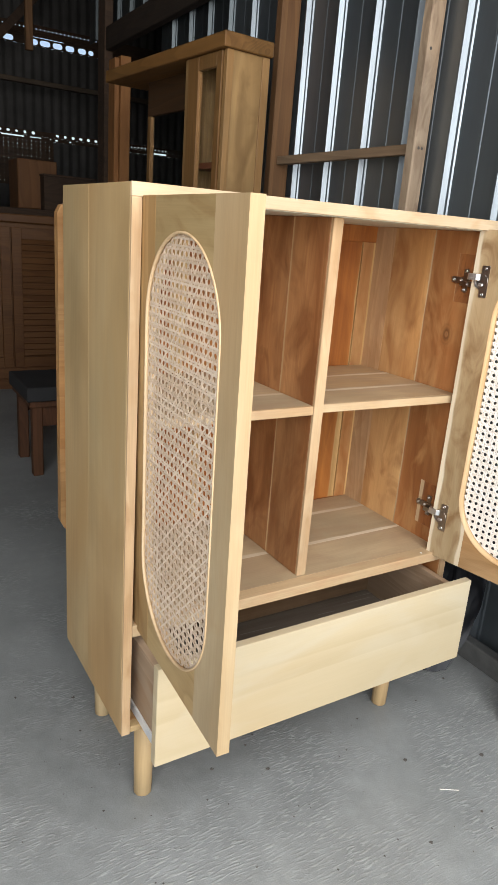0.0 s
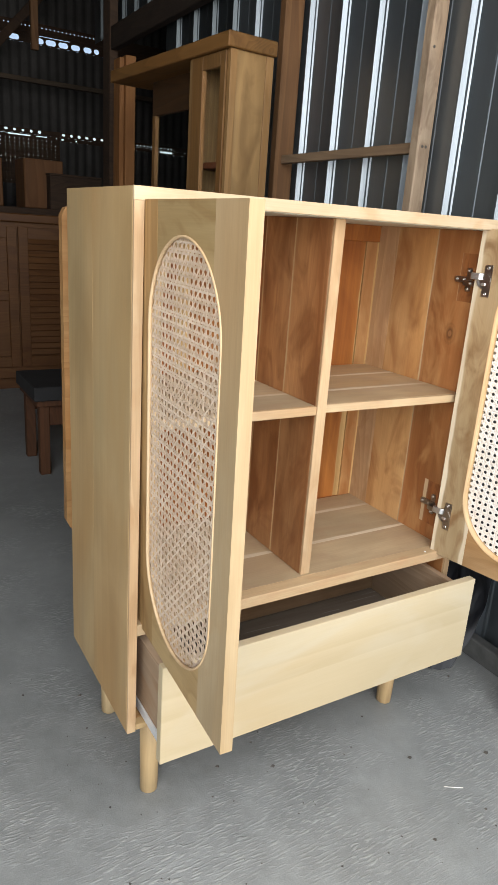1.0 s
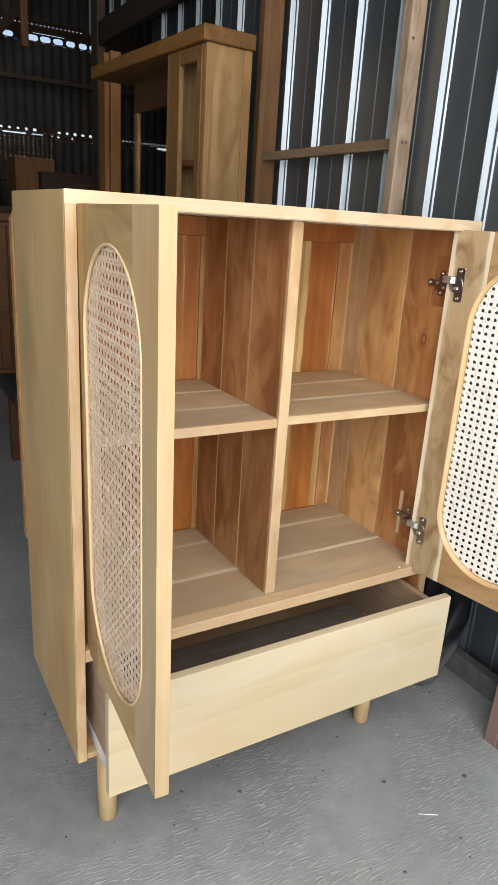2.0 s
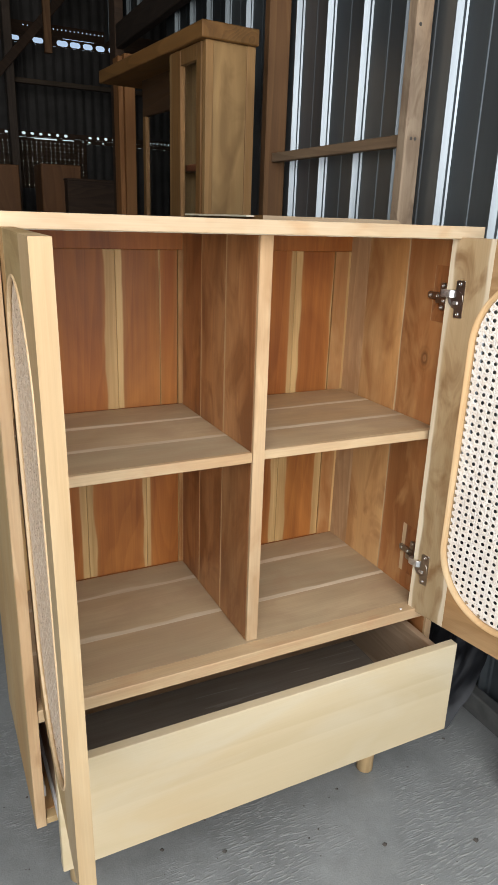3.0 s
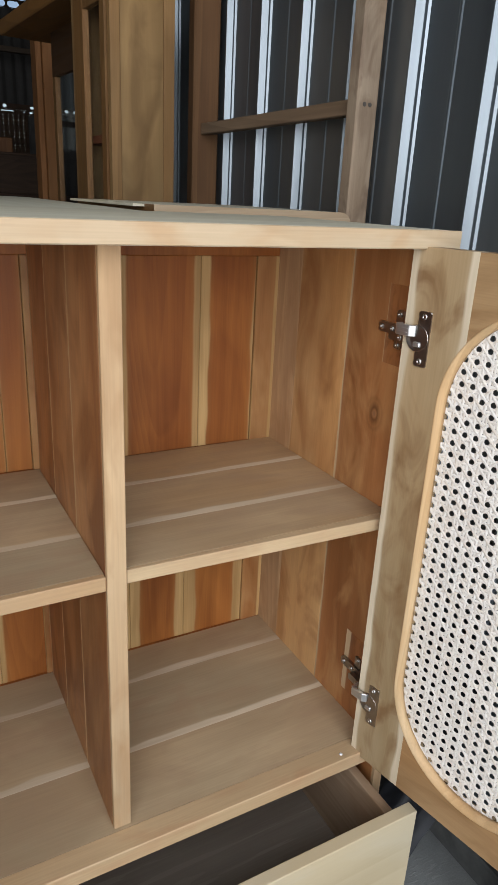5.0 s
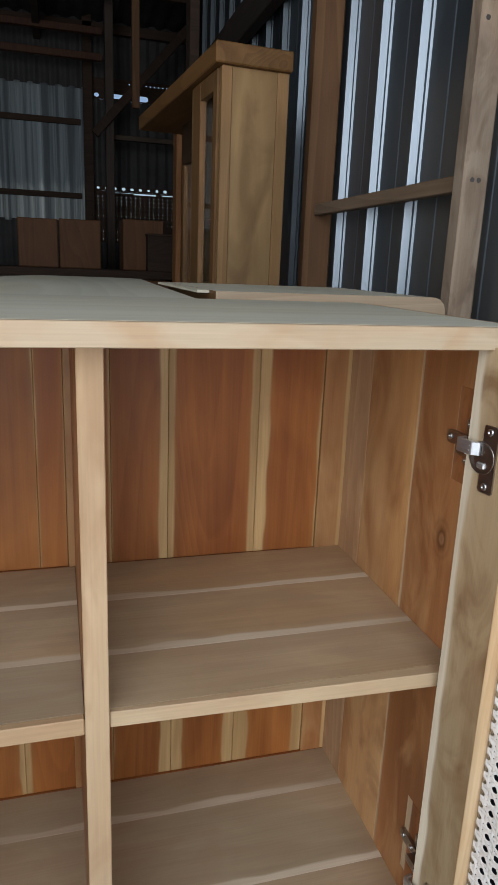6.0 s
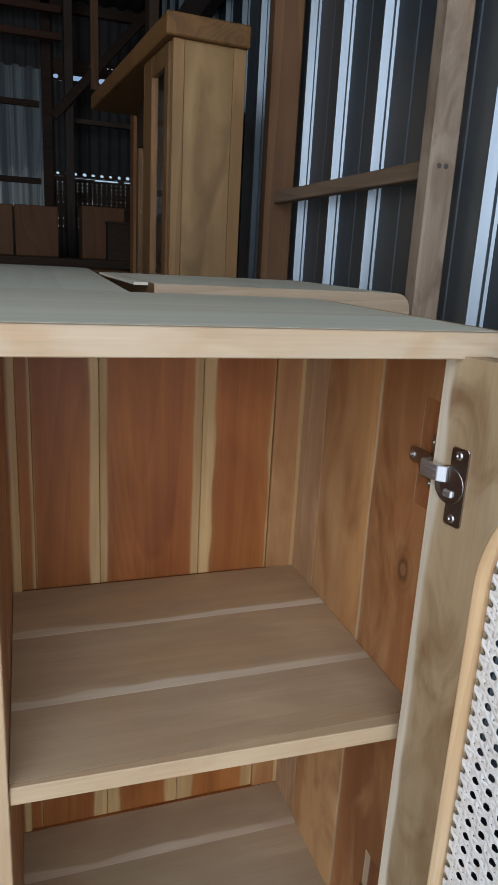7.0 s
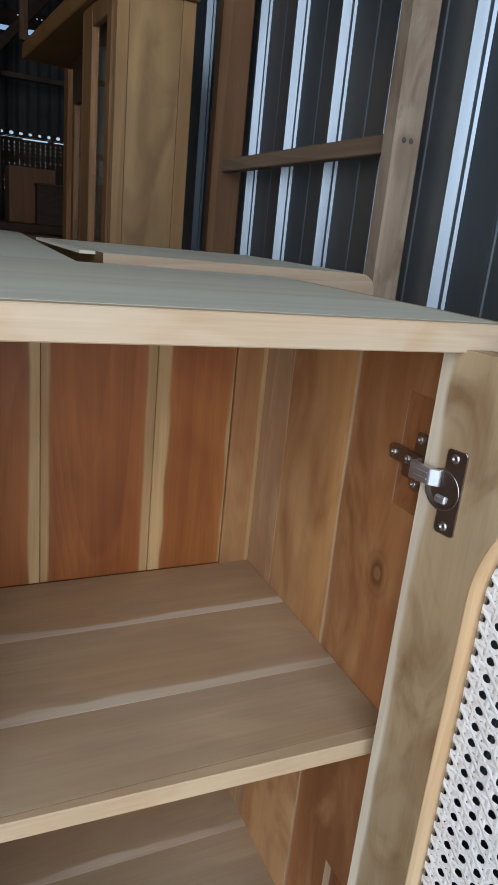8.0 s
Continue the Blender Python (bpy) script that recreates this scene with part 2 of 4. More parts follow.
PLANK = wood("upright_plank_wood", (0.215, 0.088, 0.026), (0.345, 0.157, 0.053), rough=0.65, figure=0.7, along=2)
RED_SHELF = wood("red_brown_shelf", (0.10, 0.03, 0.012), (0.17, 0.055, 0.022), rough=0.5, along=1)
STOOL = wood("stool_wood", (0.07, 0.028, 0.011), (0.125, 0.05, 0.02), rough=0.6, along=2)
OLD = wood("old_dark_timber", (0.05, 0.031, 0.02), (0.095, 0.056, 0.034), rough=0.8, along=0)
OLD_UP = wood("old_upright_timber", (0.07, 0.052, 0.04), (0.125, 0.095, 0.075), rough=0.8, along=2)
# near-black tone holds the shade high under the eave
BEAM = wood("shaded_beam", (0.022, 0.014, 0.009), (0.045, 0.028, 0.018), rough=0.85)
OLD_PALE = wood("old_grey_timber", (0.075, 0.055, 0.038), (0.13, 0.098, 0.07), rough=0.8, along=0)
PLY = wood("box_board", (0.15, 0.066, 0.024), (0.23, 0.105, 0.04), rough=0.65, figure=0.5, along=2)
SIDEBOARD = wood("sideboard_wood", (0.10, 0.04, 0.012), (0.17, 0.075, 0.024), rough=0.5, along=0)
PANEL_BACK = wood("spare_panel_wood", (0.37, 0.26, 0.155), (0.51, 0.39, 0.26), along=0, rough=0.6, mottle=0.9)
ORANGE = wood("oiled_panel_wood", (0.34, 0.17, 0.06), (0.52, 0.29, 0.115), along=0, rough=0.5, mottle=0.9)
FRAME_OLD = wood("weathered_frame", (0.17, 0.105, 0.085), (0.30, 0.20, 0.165), rough=0.75)


def cane_material(name, deep, mid, pale, gloss):
    m, nt, nodes, bsdf = material(name)
    v, obj, rnd = shifted(nt, (90, 90, 90))
    n = noise_tex(nt, v, 1.0, 3.0)
    geo = nt.nodes.new("ShaderNodeNewGeometry")
    tint = ramp(nt, geo.outputs["Random Per Island"], (0.0, deep), (0.5, mid), (1.0, pale))
    col = mix(nt, 1.0, tint, ramp(nt, n, (0.3, 0.86), (0.7, 1.0)), "MULTIPLY")
    nt.links.new(col, bsdf.inputs["Base Color"])
    bsdf.inputs["Roughness"].default_value = gloss
    return m


def metal(name, colour, rough, wear=0.2, scale=40.0, metallic=1.0):
    m, nt, nodes, bsdf = material(name)
    v, obj, rnd = shifted(nt, (scale, scale, scale))
    n = noise_tex(nt, v, 1.0, 4.0)
    nt.links.new(mix(nt, ramp(nt, n, (0.35, 0.0), (0.75, wear)), colour, tuple(0.45 * c for c in colour)), bsdf.inputs["Base Color"])
    nt.links.new(ramp(nt, n, (0.3, rough), (0.8, min(1.0, rough + 0.15))), bsdf.inputs["Roughness"])
    bsdf.inputs["Metallic"].default_value = metallic
    return m


def sheet_material(name, new_tone, old_tone):
    m, nt, nodes, bsdf = material(name)
    tc = nt.nodes.new("ShaderNodeTexCoord")
    times = nt.nodes.new("ShaderNodeVectorMath")
    times.operation = "MULTIPLY"
    nt.links.new(tc.outputs["Object"], times.inputs[0])
    times.inputs[1].default_value = (14, 14, 1.3)
    n = noise_tex(nt, times.outputs[0], 1.0, 4.0, 0.6)
    fine = noise_tex(nt, tc.outputs["Object"], 160.0, 2.0)
    nt.links.new(mix(nt, ramp(nt, n, (0.4, 0.0), (0.8, 0.5)), new_tone, old_tone), bsdf.inputs["Base Color"])
    bsdf.inputs["Metallic"].default_value = 0.92
    nt.links.new(ramp(nt, mathn(nt, "ADD", mathn(nt, "MULTIPLY", n, 0.7), mathn(nt, "MULTIPLY", fine, 0.08)), (0.25, 0.40), (0.6, 0.52)), bsdf.inputs["Roughness"])
    bump = add(nt, "ShaderNodeBump", Strength=0.12, Distance=0.004)
    nt.links.new(n, bump.inputs["Height"])
    nt.links.new(bump.outputs[0], bsdf.inputs["Normal"])
    return m


def concrete_material():
    m, nt, nodes, bsdf = material("rough_concrete")
    tc = nt.nodes.new("ShaderNodeTexCoord")
    obj = tc.outputs["Object"]
    rot = nt.nodes.new("ShaderNodeMapping")
    rot.inputs["Rotation"].default_value = (0, 0, radians(-24))
    rot.inputs["Scale"].default_value = (42, 250, 1)
    nt.links.new(obj, rot.inputs[0])
    drag = noise_tex(nt, rot.outputs[0], 1.0, 2.0, 0.5, 0.35)
    where = noise_tex(nt, obj, 3.6, 3.0, 0.6)
    grit = noise_tex(nt, obj, 320.0, 2.0)
    patch = noise_tex(nt, obj, 1.3, 4.0, 0.6)
    mid = noise_tex(nt, obj, 22.0, 4.0, 0.65)
    torn = ramp(nt, where, (0.45, 0.0), (0.66, 1.0))
    ridge = ramp(nt, drag, (0.53, 0.0), (0.63, 1.0))
    col = mix(nt, ramp(nt, patch, (0.35, 0.0), (0.7, 1.0)), (0.212, 0.219, 0.21), (0.33, 0.336, 0.322))
    col = mix(nt, 1.0, col, ramp(nt, mid, (0.3, 0.84), (0.7, 1.06)), "MULTIPLY")
    col = mix(nt, 1.0, col, ramp(nt, grit, (0.25, 0.84), (0.7, 1.05)), "MULTIPLY")
    col = mix(nt, mathn(nt, "MULTIPLY", torn, mathn(nt, "MULTIPLY", ridge, 0.6)), col, (0.46, 0.455, 0.435))
    nt.links.new(col, bsdf.inputs["Base Color"])
    nt.links.new(ramp(nt, mid, (0.3, 0.42), (0.7, 0.75)), bsdf.inputs["Roughness"])
    rough = mathn(nt, "MULTIPLY", ridge, torn)
    height = mathn(nt, "ADD", mathn(nt, "MULTIPLY", rough, 0.5), mathn(nt, "ADD", mathn(nt, "MULTIPLY", grit, 0.10), mathn(nt, "MULTIPLY", mid, 0.35)))
    bump = add(nt, "ShaderNodeBump", Strength=0.9, Distance=0.0032)
    nt.links.new(height, bump.inputs["Height"])
    nt.links.new(bump.outputs[0], bsdf.inputs["Normal"])
    return m


def plain(name, colour, rough=0.6, spread=0.25, scale=12.0):
    m, nt, nodes, bsdf = material(name)
    v, obj, rnd = shifted(nt, (scale, scale, scale))
    n = noise_tex(nt, v, 1.0, 4.0, 0.6)
    nt.links.new(mix(nt, ramp(nt, n, (0.3, 0.0), (0.7, 1.0)), tuple(c * (1 - spread) for c in colour), colour), bsdf.inputs["Base Color"])
    bsdf.inputs["Roughness"].default_value = rough
    return m


def glass_material(name, tint=(0.95, 0.97, 0.97)):
    m, nt, nodes, bsdf = material(name)
    bsdf.inputs["Base Color"].default_value = (*tint, 1)
    bsdf.inputs["Transmission Weight"].default_value = 1.0
    bsdf.inputs["Roughness"].default_value = 0.02
    bsdf.inputs["IOR"].default_value = 1.3
    return m


def translucent_material():
    m, nt, nodes, bsdf = material("clear_sheet")
    nodes.remove(bsdf)
    v, obj, rnd = shifted(nt, (10, 10, 0.16))
    streak = ramp(nt, noise_tex(nt, v, 1.0, 4.0, 0.65), (0.42, (0.075, 0.08, 0.072)), (0.5, (0.27, 0.28, 0.245)), (0.62, (0.47, 0.475, 0.41)))
    tr = add(nt, "ShaderNodeBsdfTranslucent", Color=(0.50, 0.56, 0.60, 1))
    nt.links.new(streak, tr.inputs[0])
    df = add(nt, "ShaderNodeBsdfDiffuse", Color=(0.3, 0.32, 0.32, 1))
    mx = add(nt, "ShaderNodeMixShader", Fac=0.45)
    nt.links.new(tr.outputs[0], mx.inputs[1])
    nt.links.new(df.outputs[0], mx.inputs[2])
    nt.links.new(mx.outputs[0], nodes["Material Output"].inputs[0])
    return m


CANE_SKIN = cane_material("cane_glossy_skin", (0.52, 0.375, 0.25), (0.63, 0.48, 0.345), (0.73, 0.60, 0.465), 0.36)
CANE_CORE = cane_material("cane_pale_core", (0.76, 0.68, 0.585), (0.83, 0.77, 0.69), (0.88, 0.835, 0.765), 0.5)
STEEL = metal("nickel_plate", (0.40, 0.365, 0.33), 0.27, 0.45)
BRIGHT = metal("bright_nickel", (0.74, 0.74, 0.73), 0.36, 0.2)
SCREW = metal("screw_steel", (0.55, 0.53, 0.5), 0.28, 0.3)
ZINC = sheet_material("zinc_sheet", (0.285, 0.315, 0.335), (0.215, 0.235, 0.25))
# darker copy of ZINC: shade under the roof put into the colour
ZINC_SHADED = sheet_material("shaded_zinc_sheet", (0.12, 0.135, 0.14), (0.075, 0.085, 0.09))
ROOF = metal("dark_roof_sheet", (0.085, 0.079, 0.073), 0.65, 0.4, 6.0, 0.4)
CONCRETE = concrete_material()
BLACK = plain("black_sheeting", (0.013, 0.014, 0.018), 0.55, 0.4, 20)
GRIT = plain("grit_stone", (0.10, 0.085, 0.07), 0.8, 0.5)
SILL = plain("cement_sill", (0.12, 0.118, 0.11), 0.85, 0.4, 25)
GREYSTONE = plain("grey_slab", (0.022, 0.021, 0.021), 0.8)
WHITE_RAIL = metal("white_slide", (0.75, 0.75, 0.74), 0.35, 0.1, 40, 0.3)
GLASS = glass_material("pane_glass")
BLUE_BOARD = plain("pale_blue_board", (0.42, 0.50, 0.56), 0.25, 0.12, 5)
CLEAR = translucent_material()
EARTH = plain("outside_earth", (0.30, 0.27, 0.22), 0.9, 0.3, 2)


# ---------------- building helpers ----------------
def axes(x_axis, y_axis, origin):
    x, y = Vector(x_axis).normalized(), Vector(y_axis).normalized()
    z = x.cross(y).normalized()
    y = z.cross(x)
    m = Matrix((x, y, z)).transposed().to_4x4()
    m.translation = Vector(origin)
    return m


def mesh_of(bm, name):
    bmesh.ops.recalc_face_normals(bm, faces=bm.faces)
    me = bpy.data.meshes.new(name)
    bm.to_mesh(me)
    bm.free()
    return me


def part(name, bm, mats, parent=None, label="", m=None, smooth=False):
    """Links a bmesh or a mesh as one object, under a thing or a part."""
    me = bm if isinstance(bm, bpy.types.Mesh) else mesh_of(bm, name)
    if not me.materials:
        for mat in mats if isinstance(mats, (list, tuple)) else (mats,):
            me.materials.append(mat)
    if smooth:
        me.shade_smooth()
    ob = new(name, me)
    if parent is not None:
        ob.parent = parent
    if m is not None:
        ob.matrix_basis = m
    if label:
        tagged(ob, label)
    return ob


def thing(name, label, category, m=None, group="", kind=""):
    ob = new(name)
    ob.empty_display_size = 0.1
    if m is not None:
        ob.matrix_basis = m
    return tagged(ob, label, category, group, kind)


def prism(bm, pts, z0, z1, slot=0):
    """A closed outline in x and y, raised from z0 to z1."""
    lo = [bm.verts.new((x, y, z0)) for x, y in pts]
    hi = [bm.verts.new((x, y, z1)) for x, y in pts]
    n = len(pts)
    faces = [bm.faces.new(lo[::-1]), bm.faces.new(hi)]
    faces += [bm.faces.new((lo[i], lo[(i + 1) % n], hi[(i + 1) % n], hi[i])) for i in range(n)]
    for f in faces:
        f.material_index = slot
    return faces


def chamfer_box(bm, x0, x1, y0, y1, z0, z1, c=0.001, slot=0, m=None):
    """A box whose twelve edges are cut by c."""
    c = min(c, 0.45 * min(x1 - x0, y1 - y0, z1 - z0))
    lo, hi = (x0, y0, z0), (x1, y1, z1)
    vs = {}
    for sx in (0, 1):
        for sy in (0, 1):
            for sz in (0, 1):
                s = (sx, sy, sz)
                for a in range(3):
                    p = [hi[i] - c if s[i] else lo[i] + c for i in range(3)]
                    p[a] = hi[a] if s[a] else lo[a]
                    p = Vector(p)
                    vs[s, a] = bm.verts.new(m @ p if m else p)
    faces = []
    for a in range(3):
        b, d = (a + 1) % 3, (a + 2) % 3
        for s in (0, 1):
            ring = []
            for q, r in ((0, 0), (1, 0), (1, 1), (0, 1)):
                k = [0, 0, 0]
                k[a], k[b], k[d] = s, q, r
                ring.append(vs[tuple(k), a])
            faces.append(bm.faces.new(ring))
        for q in (0, 1):
            for r in (0, 1):
                k0, k1 = [0, 0, 0], [0, 0, 0]
                k0[b] = k1[b] = q
                k0[d] = k1[d] = r
                k1[a] = 1
                k0, k1 = tuple(k0), tuple(k1)
                faces.append(bm.faces.new((vs[k0, b], vs[k1, b], vs[k1, d], vs[k0, d])))
    for sx in (0, 1):
        for sy in (0, 1):
            for sz in (0, 1):
                faces.append(bm.faces.new([vs[(sx, sy, sz), a] for a in range(3)]))
    for f in faces:
        f.material_index = slot
    return faces


def box(name, dims, mat, parent=None, label="", c=0.0015, m=None):
    bm = bmesh.new()
    chamfer_box(bm, *dims, c)
    return part(name, bm, mat, parent, label, m)


def board(name, w, l, t, mat, m, parent, label="", c=0.0007):
    """A plank: x across from 0 to w, y along from 0 to l, z through its thickness from -t to 0."""
    bm = bmesh.new()
    chamfer_box(bm, 0, w, 0, l, -t, 0, c)
    return part(name, bm, mat, parent, label, m)


def ring_tube(bm, path, normals, profile, slot=0):
    """Sweeps a closed profile (out, up) round a closed path in x and y."""
    rows = []
    for (x, y), (nx, ny) in zip(path, normals):
        rows.append([bm.verts.new((x + nx * o, y + ny * o, u)) for o, u in profile])
    n, k = len(rows), len(profile)
    for i in range(n):
        for j in range(k):
            f = bm.faces.new((rows[i][j], rows[(i + 1) % n][j], rows[(i + 1) % n][(j + 1) % k], rows[i][(j + 1) % k]))
            f.material_index = slot


def lathe(bm, profile, segs=20, m=None, slot=0):
    """Turns (radius, height) about z."""
    rows = []
    for r, z in profile:
        if r < 1e-6:
            v = Vector((0, 0, z))
            rows.append([bm.verts.new(m @ v if m else v)])
        else:
            row = []
            for i in range(segs):
                a = 2 * math.pi * i / segs
                v = Vector((r * math.cos(a), r * math.sin(a), z))
                row.append(bm.verts.new(m @ v if m else v))
            rows.append(row)
    for a, b in zip(rows, rows[1:]):
        for i in range(segs):
            j = (i + 1) % segs
            vs = [a[i % len(a)], a[j % len(a)], b[j % len(b)], b[i % len(b)]]
            vs = list(dict.fromkeys(vs))
            if len(vs) > 2:
                f = bm.faces.new(vs)
                f.material_index = slot


# ---------------- ground and shed ----------------
bm = bmesh.new()
prism(bm, [(-300, -300), (300, -300), (300, 300), (-300, 300)], -0.4, -0.06)
tagged(part("ground", bm, EARTH), "bare earth ground outside the shed", "ground", kind="structure")
bm = bmesh.new()
prism(bm, [(-5.2, -3.2), (4.2, -3.2), (4.2, 7.2), (-5.2, 7.2)], -0.3, 0.0)
tagged(part("floor", bm, CONCRETE), "grey rough trowelled concrete floor with loose grit", "floor", kind="structure")

RIB = 0.1915
PROFILE = ((0, 0), (0.003, 0.0048), (0.0111, 0.0048), (0.0196, 0.0196), (0.0243, 0.0196), (0.0307, 0.0), (0.109, 0.0), (0.112, 0.0015), (0.1164, 0.0015), (0.1195, 0.0))


def rib_sheet(name, y0, ribs, z0, z1, x, parent, mat, facing=-1, label=""):
    """A ribbed metal sheet in the plane of constant x; its ribs stand towards the given side."""
    bm = bmesh.new()
    pts = []
    for r in range(ribs):
        pts += [(y0 + r * RIB + s, x + facing * d) for s, d in PROFILE]
    pts.append((y0 + ribs * RIB - 0.0015, x))
    cols = [(bm.verts.new((px, py, z0)), bm.verts.new((px, py, z1))) for py, px in pts]
    for a, b in zip(cols, cols[1:]):
        bm.faces.new((a[0], b[0], b[1], a[1]))
    ob = part(name, bm, mat, parent, label)
    return ob


wall_east = thing("wall_east", "dark ribbed zinc sheet wall on timber posts", "wall", kind="structure")
WALL_X = 1.147
# the high sheets take the darker copy, painted for the roof's shade
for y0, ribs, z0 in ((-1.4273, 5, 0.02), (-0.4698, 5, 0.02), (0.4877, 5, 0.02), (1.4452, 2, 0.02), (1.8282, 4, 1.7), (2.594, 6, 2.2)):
    rib_sheet("metal_sheet", y0, ribs, z0, 3.45, WALL_X, wall_east, ZINC if z0 < 1 else ZINC_SHADED)
box("post", (1.076, 1.1265, 0.585, 0.622, 0, 3.3), POST, wall_east, "grey-brown sawn timber post", 0.004)
box("post", (1.048, 1.1265, 1.305, 1.345, 0, 3.3), POST_WARM, wall_east, "orange-brown sawn timber post", 0.004)
box("post", (1.076, 1.1265, -1.45, -1.35, 0, 3.3), POST, wall_east, "", 0.004)
box("post", (1.076, 1.1265, 3.25, 3.37, 0, 3.3), OLD, wall_east, "", 0.004)
rail_m = axes((-0.02, 0.682, -0.004), (0, 0, 1), (1.092, 0.6225, 1.406))
bm = bmesh.new()
chamfer_box(bm, 0, 0.6815, -0.0145, 0.0145, -0.001, 0.025, 0.002)
part("rail", bm, RAIL, wall_east, "thin horizontal timber rail", rail_m)
box("beam", (1.08, 1.1265, 1.45, 3.25, 2.08, 2.2), BEAM, wall_east, "horizontal timber beam with the eave's shade in its colour", 0.004)
box("sole_plate", (1.09, 1.1265, -1.35, 0.5845, 0.0, 0.062), SILL, wall_east, "low grey sill along the foot of the wall", 0.004)
for z, x in ((1.407, 1.093), (1.407, 1.106), (1.66, 1.088)):
    bm = bmesh.new()
    lathe(bm, [(0.0, 0.0015), (0.004, 0.001), (0.0045, 0.0)], 8)
    part("nail_head", bm, GRIT, wall_east, "", axes((1, 0, 0), (0, 0, 1), (x, 0.585, z)))

wall_far = thing("wall_north", "far shed wall of dark sheets with light showing through gaps", "wall", kind="structure")
FAR = 6.4


def far_sheet(x0, x1, z0, z1, mat, name="metal_sheet", pitch=0.09, depth=0.007, y=FAR):
    """A corrugated sheet facing the camera's side, wavy along x."""
    bm = bmesh.new()
    n = max(2, int((x1 - x0) / pitch * 6))
    cols = []
    for i in range(n + 1):
        x = x0 + (x1 - x0) * i / n
        yy = y + depth * math.sin(2 * math.pi * x / pitch)
        cols.append((bm.verts.new((x, yy, z0)), bm.verts.new((x, yy, z1))))
    for a, b in zip(cols, cols[1:]):
        bm.faces.new((a[0], b[0], b[1], a[1]))
    return part(name, bm, mat, wall_far)


far_sheet(1.62, 4.2, 0.0, 1.857, ROOF)
far_sheet(0.75, 1.62, 0.0, 1.42, ROOF)
far_sheet(0.75, 4.2, 1.938, 2.69, ROOF)
far_sheet(0.75, 4.2, 2.868, 3.4, ROOF)
far_sheet(-1.5, 0.75, 2.76, 3.4, ROOF)
far_sheet(-5.2, 0.68, 0.0, 1.60, ROOF)
far_sheet(-1.6, 0.668, 1.58, 2.772, CLEAR, "clear_sheet", 0.12, 0.022)
far_sheet(-5.2, -1.55, 1.6, 3.1, ROOF)
box("purlin", (0.90, 4.2, FAR - 0.43, FAR - 0.37, 2.285, 2.325), OLD_PALE, wall_far, "", 0.003)
for z in (1.80, 2.44):
    box("purlin", (-1.6, 0.64, FAR - 0.07, FAR - 0.03, z, z + 0.05), OLD, wall_far, "", 0.003)
# woven screen of split bamboo below the purlin, daylight pricking through where the strips part
rng = random.Random(9)
bm = bmesh.new()
for i in range(20):
    x = 0.745 + i * 0.0445
    chamfer_box(bm, x, x + 0.0415 - rng.uniform(0, 0.004), FAR - 0.006, FAR - 0.001, 1.42, 1.857, 0.0008)
for j in range(13):
    z = 1.42 + j * 0.0355
    x = 0.745
    while x < 1.62:
        w = min(rng.uniform(0.12, 0.45), 1.63 - x)
        chamfer_box(bm, x, x + w, FAR + 0.001, FAR + 0.006, z, z + 0.0345 - rng.choice((0.0, 0.0, 0.006, 0.010)), 0.0008)
        x += w + rng.uniform(0.0, 0.004)
part("woven_screen", bm, OLD, wall_far, "dark woven bamboo screen with pinholes of daylight")


def closure(z0, z1, holes):
    """A strip closing the gap between two sheets, pierced by rounded holes (middle, width, height, height of the middle)."""
    bm = bmesh.new()
    x = 0.735
    for cx, w, h, cz in sorted(holes):
        xa, xb = cx - w / 2, cx + w / 2
        if xa < x + 0.002:
            continue
        chamfer_box(bm, x, xa, z0, z1, 0, 0.008, 0.0005)
        k = min(w, h) / 2
        for s in (1, -1):
            arc = [(xb - k + k * math.sin(a), cz + s * (h / 2 - k + k * math.cos(a))) for a in (1.571, 1.1, 0.6, 0.0)]
            arc += [(xa + k - k * math.sin(a), cz + s * (h / 2 - k + k * math.cos(a))) for a in (0.0, 0.6, 1.1, 1.571)]
            end = z1 if s > 0 else z0
            prism(bm, [(xb, end)] + arc + [(xa, end)], 0, 0.008)
        x = xb
    chamfer_box(bm, x, 4.2, z0, z1, 0, 0.008, 0.0005)
    part("closure_strip", bm, OLD, wall_far, "dark strip pierced by holes of daylight", axes((1, 0, 0), (0, 0, 1), (0, FAR, 0)))


rng = random.Random(4)
wave = [(0.79 + 0.08 * i, rng.uniform(0.026, 0.038), rng.uniform(0.02, 0.03), 1.917) for i in range(17) if i not in (9, 10)]
wave += [(2.30 + 0.04 * i, 0.014, 0.012, 1.912) for i in range(15)]
closure(1.893, 1.938, wave)
closure(1.857, 1.892, [(0.80, 0.05, 0.012, 1.874), (1.135, 0.415, 0.017, 1.874), (1.452, 0.11, 0.016, 1.874), (1.60, 0.016, 0.012, 1.874), (1.66, 0.03, 0.014, 1.874), (1.80, 0.02, 0.014, 1.874), (2.795, 0.15, 0.018, 1.874)])
closure(2.69, 2.753, [(0.79, 0.045, 0.036, 2.722), (0.985, 0.125, 0.04, 2.722), (1.09, 0.03, 0.03, 2.722), (1.215, 0.10, 0.048, 2.722)] + [(1.44 + 0.121 * i, 0.108 - 0.006 * i, 0.05, 2.722) for i in range(5)] + [(2.015, 0.055, 0.045, 2.722)])
closure(2.754, 2.782, [(1.595, 0.30, 0.006, 2.764)])
closure(2.783, 2.868, [(1.09 + 0.039 * i, 0.013, 0.012, 2.835) for i in range(26)])
box("column", (0.83, 0.90, FAR - 0.58, FAR - 0.44, 0, 3.4), OLD_UP, wall_far, "dark timber column", 0.005)
